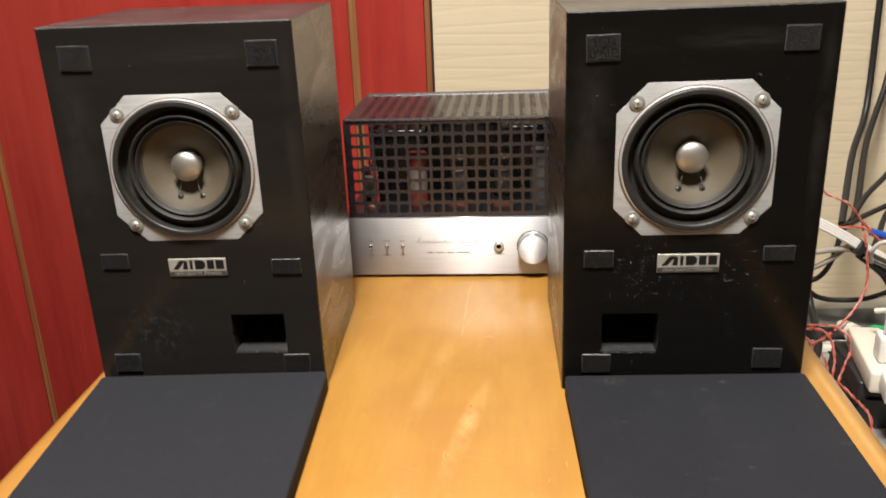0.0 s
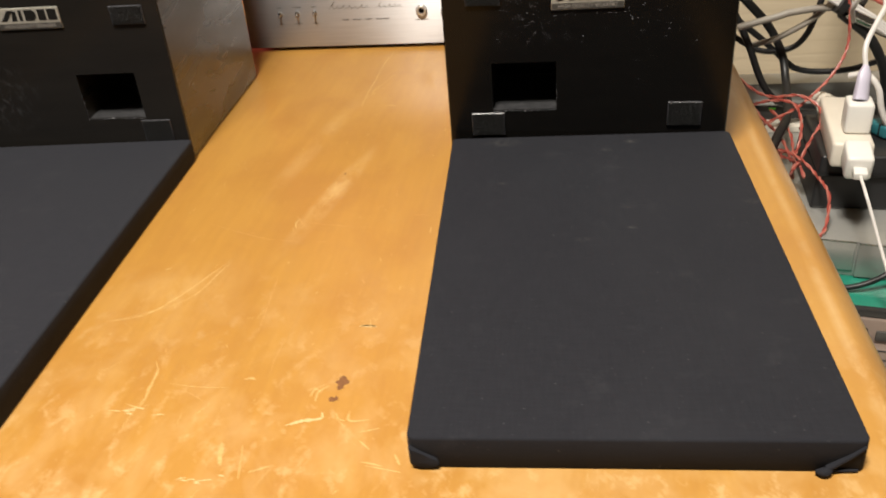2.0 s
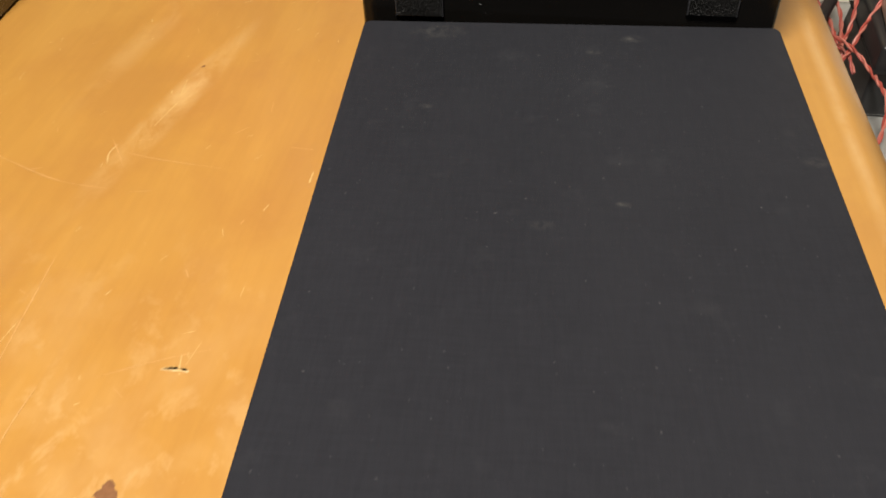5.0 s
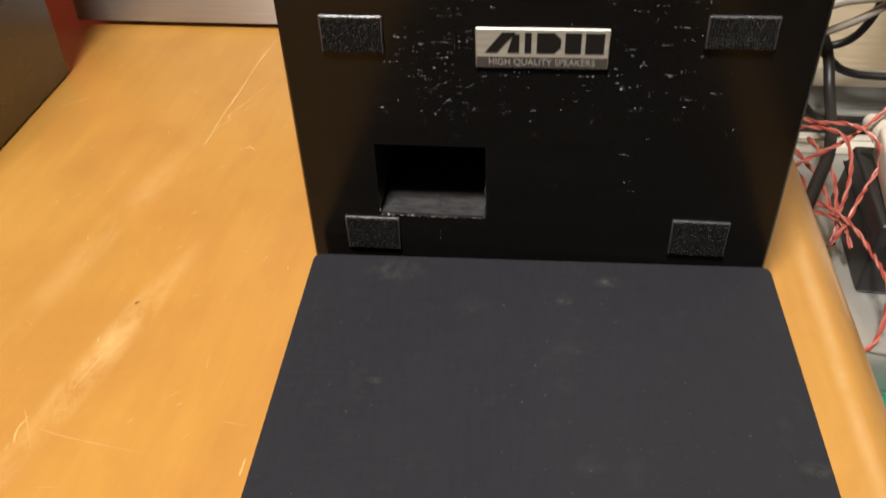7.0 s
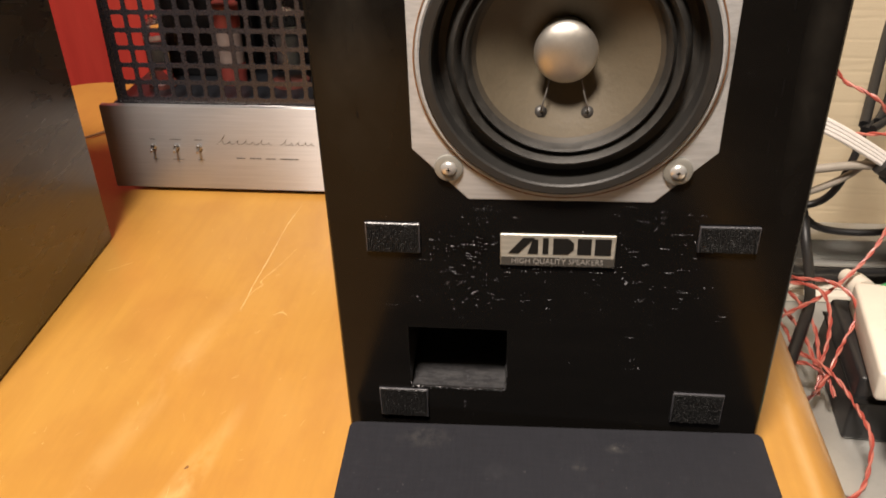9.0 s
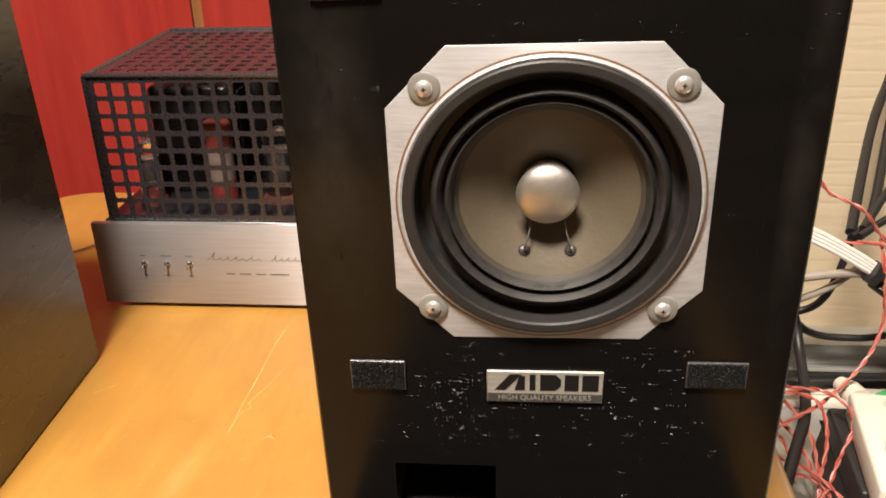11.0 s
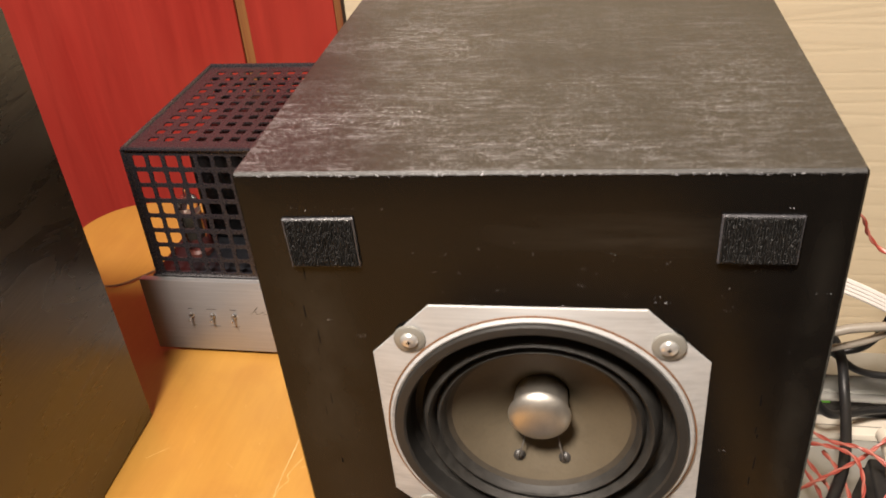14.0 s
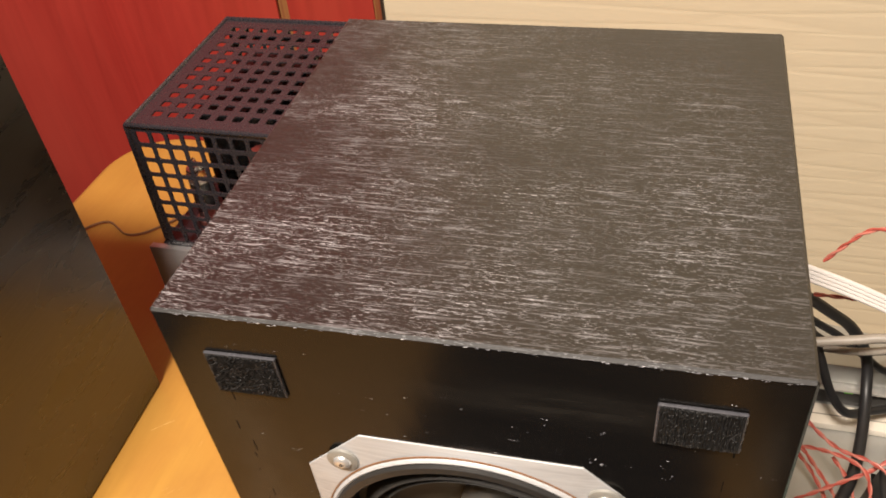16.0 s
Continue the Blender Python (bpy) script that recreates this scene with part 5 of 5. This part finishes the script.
sil = thing("metal_case", pose(0.205, 0.1105, 0, 0, 0, -11), "flat grey painted metal case with a bright front edge", "metal case")
body = part("body", box(-0.105, 0.36, 0.002, 0.335, -0.1638, -0.1305, 0.0015), GREYMETAL, sil)
part("front_flange", box(-0.105, 0.0185, 0.0, 0.003, -0.1575, -0.1302, 0.001), GREYMETAL, body)
part("front_flange", box(0.0205, 0.36, -0.0010, 0.003, -0.1625, -0.1308, 0.001), GREYMETAL, body)
part("bright_edge", box(-0.105, 0.0185, -0.0004, 0.0008, -0.1308, -0.1299, 0.0003), CHROMEEDGE, body)
part("bright_edge", box(0.0205, 0.36, -0.0014, -0.0002, -0.1314, -0.1305, 0.0003), CHROMEEDGE, body)
part("dark_gap", box(-0.10, 0.35, 0.0034, 0.006, -0.1639, -0.1580), BLACKP, body)
part("screw", lathe([(0.0025, 0), (0.0022, 0.001), (0, 0.0013)], 14, Matrix.Translation((-0.0135, 0.0, -0.1495)) @ FACE), STEEL, body)

box_dev = thing("network_box", pose(0, 0, 0), "long grey box with a small green indicator light", "network device")
body = part("body", box(X0 - 0.03, 0.56, 0.362, 0.394, -0.1303, -0.088, 0.002), GREYMETAL, box_dev)
part("front_cover", box(X0 - 0.03, 0.56, 0.3595, 0.363, -0.1303, -0.107, 0.001), DARKGREY, body)
part("lip", box(X0 - 0.03, 0.56, 0.3535, 0.3625, -0.1093, -0.1068, 0.0008), GREYMETAL, body)
part("indicator", box(0.201, 0.208, 0.3587, 0.360, -0.1160, -0.1140, 0.0004), LEDG, body, "small green indicator light")

edge = thing("cover_strip", pose(0, 0, 0), "flat white plastic strip lying on the grey metal case", "plastic strip")
part("body", box(0.132, 0.330, 0.331, 0.3525, -0.1303, -0.1235, 0.0012), IVORY, edge)
part("groove", box(0.134, 0.328, 0.3402, 0.3412, -0.1234, -0.1232), GREYC, edge)

# black supply box with brass screws
sup = thing("power_supply", pose(0.2, 0.166, -0.1304, 0, 0, -4), "black plastic power supply box", "power supply")
bm = box(0, 0.13, 0, 0.104, 0, 0.048, 0.003, 3)
for v in bm.verts:
    if v.co.z > 0.03:
        v.co.y += 0.006 if v.co.y < 0.05 else -0.004
        v.co.x += 0.004 if v.co.x < 0.05 else -0.004
body = part("body", bm, BLACKP, sup)
part("lid_seam", box(0.002, 0.128, -0.0005, 0.1045, 0.0315, 0.0322), INK, body)
for x in (0.012, 0.112):
    part("screw", lathe([(0.0036, 0), (0.0034, 0.0012), (0.002, 0.002), (0, 0.0022)], 16, Matrix.Translation((x, 0.014, 0.0478))), BRASS, body, "brass screw")

# multi-socket with two chargers, lying on the supply box
S = pose(0.2255, 0.196, -0.0822, 0, 0, -8)
strip = thing("socket_block", S, "ivory multi-socket block with chargers plugged in", "power strip")
part("body", box(-0.0142, 0.018, -0.050, 0.056, 0, 0.022, 0.003, 3), IVORY, strip)
part("cord_boot", tube([Vector((-0.006, 0.058, 0.012)), Vector((-0.010, 0.072, 0.012)), Vector((-0.014, 0.082, 0.010))], lambda t: 0.010 - 0.004 * t, 14), IVORY, strip)
ch1 = thing("usb_charger", S @ pose(0.006, -0.020, 0.0242), "small white cube charger in the socket block", "charger", "chargers")
part("body", box(-0.0105, 0.0105, -0.0115, 0.0115, -0.0020, 0.0245, 0.003, 3), WHITEP, ch1)
part("port_face", box(-0.005, 0.005, -0.002, 0.002, 0.0244, 0.0250), INK, ch1)
ch2 = thing("usb_charger", S @ pose(0.0035, -0.052, 0.0165, 100, 0, 0), "small white cube charger with a cable plugged in", "charger", "chargers")
part("body", box(-0.0103, 0.0103, -0.0105, 0.0105, -0.002, 0.0260, 0.003, 3), WHITEP, ch2)
part("port_face", box(-0.0044, 0.0044, -0.0022, 0.0022, 0.0258, 0.0264), INK, ch2)


def cable(name, ctrl, r, material, label, steps=8, flat=1.0):
    return tagged(mesh_ob(name, tube(curve_points(ctrl, steps), r, 8, flat=flat), material, 50), label, "cable")


up1 = S @ Vector((0.006, -0.020, 0.0495))
plug1 = thing("usb_cable", pose(0, 0, 0), "white charging cable with a pale lilac plug", "cable", "charging cables")
part("plug", tube([up1 + Vector(d) for d in ((0, 0, -0.001), (0.0005, 0.002, 0.004), (0.001, 0.004, 0.012), (0.002, 0.007, 0.019), (0.003, 0.010, 0.025))], lambda t: 0.0085 * (1 - 0.25 * t) if t < 0.8 else 0.003, 12, flat=0.7), LILAC, plug1, "pale lilac plug body")
part("cord", tube(curve_points([up1 + Vector((0.003, 0.010, 0.022)), (0.232, 0.195, 0.006), (0.243, 0.210, 0.022), (0.252, 0.225, 0.031), (0.252, 0.245, 0.034), (0.244, 0.258, 0.029), (0.240, 0.268, 0.016), (0.246, 0.280, 0.000)], 8), 0.0022, 8), WHITEC, plug1)
plug2 = thing("usb_cable", pose(0, 0, 0), "thin white charging cable hanging down from a charger", "cable", "charging cables")
d2 = S @ pose(0.0035, -0.052, 0.0165, 100, 0, 0)
part("plug", box(-0.0052, 0.0052, -0.0033, 0.0033, 0.026, 0.036, 0.0012, 2, m=d2), WHITEP, plug2)
part("cord", tube(curve_points([d2 @ Vector((0, 0, 0.035)), (0.2145, 0.086, -0.074), (0.218, 0.077, -0.086), (0.224, 0.063, -0.107), (0.230, 0.049, -0.127), (0.241, 0.034, -0.158), (0.25, 0.020, -0.190), (0.27, -0.02, -0.204)], 8), 0.0013, 8), WHITEC, plug2)

HANG = "black cable hanging down the papered wall"
cable("power_cable", [(0.335, 0.560, 0.60), (0.331, 0.557, 0.40), (0.327, 0.550, 0.246), (0.319, 0.530, 0.116), (0.282, 0.460, 0.070), (0.236, 0.345, 0.021)], 0.0042, BLACKC, HANG)
cable("power_cable", [(0.372, 0.562, 0.50), (0.362, 0.558, 0.30), (0.355, 0.555, 0.204), (0.343, 0.540, 0.143), (0.305, 0.480, 0.081), (0.259, 0.370, 0.028), (0.236, 0.340, 0.018)], 0.0040, BLACKC, HANG)
cable("power_cable", [(0.42, 0.52, 0.20), (0.348, 0.450, 0.090), (0.308, 0.420, 0.056), (0.273, 0.380, 0.044), (0.243, 0.340, 0.026)], 0.0032, BLACKC, "black cable running up to the side")
cable("power_cable", [(0.42, 0.45, 0.09), (0.335, 0.400, 0.042), (0.296, 0.380, 0.031), (0.260, 0.350, 0.028), (0.237, 0.330, 0.024)], 0.0030, BLACKC, "black cable running into the bundle")
cable("power_cable", [(0.37, 0.44, 0.11), (0.322, 0.400, 0.042), (0.293, 0.370, 0.024), (0.275, 0.340, 0.011), (0.263, 0.320, 0.002)], 0.0032, BLACKC, "black cable running into the bundle")
cable("power_cable", [(0.150, 0.345, -0.028), (0.180, 0.338, -0.044), (0.208, 0.338, -0.043), (0.221, 0.333, -0.028), (0.228, 0.330, -0.001), (0.233, 0.335, 0.019)], 0.0030, BLACKC, "black cable bent in a loop")
cable("power_cable", [(0.165, 0.328, -0.036), (0.186, 0.320, -0.028), (0.205, 0.312, -0.015), (0.220, 0.310, -0.004), (0.233, 0.310, 0.009)], 0.0028, GREYC, "dark grey cable bent in a loop")
cable("power_cable", [(0.120, 0.320, 0.030), (0.150, 0.330, -0.006), (0.180, 0.338, -0.032), (0.205, 0.340, -0.055), (0.217, 0.340, -0.064), (0.236, 0.340, -0.068), (0.268, 0.340, -0.067), (0.300, 0.350, -0.062), (0.36, 0.37, -0.05)], 0.0030, BLACKC, "long black cable sagging above the grey box")
cable("power_cable", [(0.130, 0.31, 0.040), (0.165, 0.325, 0.004), (0.186, 0.335, -0.020), (0.201, 0.335, -0.047), (0.204, 0.320, -0.068), (0.201, 0.290, -0.079), (0.193, 0.255, -0.083), (0.178, 0.220, -0.086), (0.160, 0.180, -0.100), (0.15, 0.15, -0.126)], 0.0042, BLACKC, "thick black mains cable dropping behind the speaker")
cable("power_cable", [(0.120, 0.335, 0.050), (0.145, 0.330, 0.007), (0.164, 0.320, -0.030), (0.178, 0.312, -0.064), (0.193, 0.312, -0.085), (0.215, 0.330, -0.100), (0.245, 0.345, -0.108), (0.30, 0.35, -0.110)], 0.0034, BLACKC, "black cable dropping behind the speaker")
cable("power_cable", [(0.240, 0.300, 0.002), (0.257, 0.300, -0.011), (0.271, 0.300, -0.024), (0.284, 0.300, -0.046), (0.291, 0.300, -0.069), (0.296, 0.300, -0.126)], 0.0045, BLACKC, "thick black cable dropping from the bundle")
cable("power_cable", [(0.150, 0.110, -0.160), (0.185, 0.092, -0.1605), (0.201, 0.086, -0.1605), (0.223, 0.084, -0.157), (0.246, 0.087, -0.146), (0.262, 0.090, -0.128), (0.30, 0.11, -0.126)], 0.0024, BLACKC, "black cable with a grey stripe in front of the metal case")
cable("audio_cable", [(0.150, 0.305, -0.010), (0.184, 0.305, -0.001), (0.198, 0.305, 0.003), (0.233, 0.305, 0.006), (0.249, 0.300, -0.002), (0.278, 0.300, -0.017), (0.32, 0.30, -0.035)], 0.0034, GREYC, "grey round cable behind the speaker")

rib = thing("ribbon_cable", pose(0, 0, 0), "flat white multi-core cable bundled with a black tie", "cable")
for k in range(4):
    off = Vector((0.0008 * k, -0.0005 * k, -0.0031 * (k - 1.5)))
    part("core", tube([p + off for p in curve_points([(0.120, 0.300, 0.066), (0.165, 0.300, 0.050), (0.197, 0.300, 0.036), (0.224, 0.300, 0.021), (0.240, 0.300, 0.011), (0.270, 0.300, -0.007), (0.303, 0.300, -0.030), (0.36, 0.30, -0.06)], 6)], 0.0019, 8), WHITEC, rib)
part("tie", tube([Vector((0.2365, 0.299, 0.0115)), Vector((0.2425, 0.299, 0.0075))], 0.0085, 14), BLACKC, rib, "black cable tie")
part("connector", tube([Vector((0.2440, 0.296, 0.004)), Vector((0.254, 0.296, -0.001)), Vector((0.268, 0.296, -0.008))], 0.0052, 14), CHROMEEDGE, rib, "silver metal connector")
cable("blue_plug", [(0.250, 0.302, 0.0265), (0.258, 0.302, 0.024), (0.270, 0.302, 0.020), (0.292, 0.302, 0.014)], 0.0042, BLUEP, "blue plastic plug lying on the cable bundle")


def twisted(ctrl, label="red and pale twisted speaker wire lying in loose loops", r=0.00088, pitch=0.021):
    """Two strands wound round each other."""
    w = thing("speaker_wire", pose(0, 0, 0), label, "cable", "tangled speaker wires")
    line = curve_points(ctrl, 14)
    run, acc = [0.0], 0.0
    for a, b in zip(line, line[1:]):
        acc += (b - a).length
        run.append(acc)
    for phase, material in ((0, REDC), (math.pi, PINKC)):
        pts = []
        for i, p in enumerate(line):
            d = (line[min(i + 1, len(line) - 1)] - line[max(i - 1, 0)]).normalized()
            u = d.cross(Vector((0.3, 0.2, 1))).normalized()
            v = d.cross(u)
            a = phase + 2 * math.pi * run[i] / pitch
            pts.append(p + r * 0.85 * (math.cos(a) * u + math.sin(a) * v))
        part("strand", tube(pts, r, 6), material, w)
    return w


twisted([(0.148, 0.300, 0.070), (0.159, 0.300, 0.086), (0.166, 0.300, 0.095), (0.175, 0.301, 0.0985), (0.186, 0.304, 0.095), (0.194, 0.310, 0.078), (0.203, 0.310, 0.067), (0.213, 0.305, 0.063), (0.226, 0.300, 0.056), (0.242, 0.303, 0.036), (0.267, 0.300, 0.015), (0.293, 0.300, 0.002)])
twisted([(0.150, 0.312, 0.030), (0.188, 0.310, 0.031), (0.204, 0.308, 0.029), (0.220, 0.303, 0.031), (0.241, 0.298, 0.032), (0.262, 0.298, 0.016), (0.29, 0.298, 0.004)])
twisted([(0.242, 0.305, 0.034), (0.243, 0.295, 0.019), (0.246, 0.290, -0.002), (0.244, 0.280, -0.027), (0.229, 0.265, -0.047), (0.203, 0.250, -0.067), (0.178, 0.238, -0.076), (0.150, 0.225, -0.085)])
twisted([(0.13, 0.3, -0.02), (0.141, 0.292, -0.036), (0.151, 0.282, -0.051), (0.168, 0.27, -0.062), (0.181, 0.258, -0.062), (0.197, 0.248, -0.057), (0.209, 0.242, -0.06), (0.216, 0.236, -0.066), (0.217, 0.23, -0.074), (0.212, 0.222, -0.081), (0.202, 0.208, -0.089), (0.194, 0.195, -0.097), (0.185, 0.184, -0.103), (0.185, 0.201, -0.129)])
twisted([(0.152, 0.27, -0.078), (0.16, 0.266, -0.074), (0.174, 0.258, -0.066), (0.189, 0.25, -0.063), (0.197, 0.244, -0.066), (0.201, 0.236, -0.076), (0.2, 0.226, -0.086), (0.196, 0.215, -0.095), (0.191, 0.205, -0.099), (0.191, 0.198, -0.103), (0.186, 0.19, -0.109)])
twisted([(0.158, 0.235, -0.098), (0.166, 0.228, -0.099), (0.175, 0.215, -0.095), (0.187, 0.2, -0.093), (0.196, 0.187, -0.096), (0.202, 0.173, -0.1), (0.203, 0.14, -0.098), (0.204, 0.131, -0.108), (0.2, 0.120, -0.1265), (0.188, 0.110, -0.1290), (0.172, 0.104, -0.1290)])
twisted([(0.158, 0.27, -0.087), (0.167, 0.26, -0.092), (0.175, 0.245, -0.096), (0.179, 0.232, -0.101), (0.184, 0.22, -0.103)])
twisted([(0.179, 0.262, -0.076), (0.188, 0.252, -0.083), (0.194, 0.238, -0.091), (0.194, 0.222, -0.099), (0.192, 0.207, -0.104), (0.188, 0.19, -0.113)])
twisted([(0.146, 0.262, -0.060), (0.158, 0.258, -0.068), (0.170, 0.250, -0.080), (0.180, 0.240, -0.088), (0.186, 0.226, -0.094), (0.190, 0.206, -0.104)])
twisted([(0.150, 0.215, -0.118), (0.166, 0.212, -0.108), (0.180, 0.208, -0.100), (0.192, 0.196, -0.100), (0.196, 0.182, -0.108)])

# green connector lying on the supply box behind the chargers
gp = thing("green_connector", pose(0.251, 0.255, -0.0715, 0, 90, 20), "round bright green plastic connector lying on the power supply", "connector")
part("body", lathe([(0, -0.011), (0.0085, -0.011), (0.0095, -0.008), (0.0095, 0.006), (0.0075, 0.011), (0, 0.012)], 24), GREENPLUG, gp)
part("collar", lathe([(0.0097, -0.004), (0.0104, -0.003), (0.0104, 0.001), (0.0097, 0.002)], 24), GREENPLUG, gp)

# teal plug and white lead squeezed in beside the chargers
tp = thing("teal_plug", pose(0.2635, 0.212, -0.0815, 0, 0, 25), "small teal plastic plug lying beside the chargers", "plug")
part("body", box(-0.006, 0.006, -0.011, 0.011, 0, 0.012, 0.0025, 3), TEAL, tp)
part("grip", box(-0.0064, 0.0064, -0.004, -0.002, 0.001, 0.0124, 0.0006), BLACKP, tp)
part("cord", tube(curve_points([(0.0, 0.010, 0.006), (0.004, 0.024, 0.010), (0.012, 0.040, 0.004), (0.030, 0.060, -0.010)], 6), 0.0022, 8), TEAL, tp)
cable("audio_cable", [(0.232, 0.222, -0.030), (0.243, 0.212, -0.026), (0.252, 0.206, -0.036), (0.257, 0.204, -0.054), (0.266, 0.205, -0.070), (0.285, 0.215, -0.080)], 0.0028, WHITEC, "short white lead bent down beside the chargers")
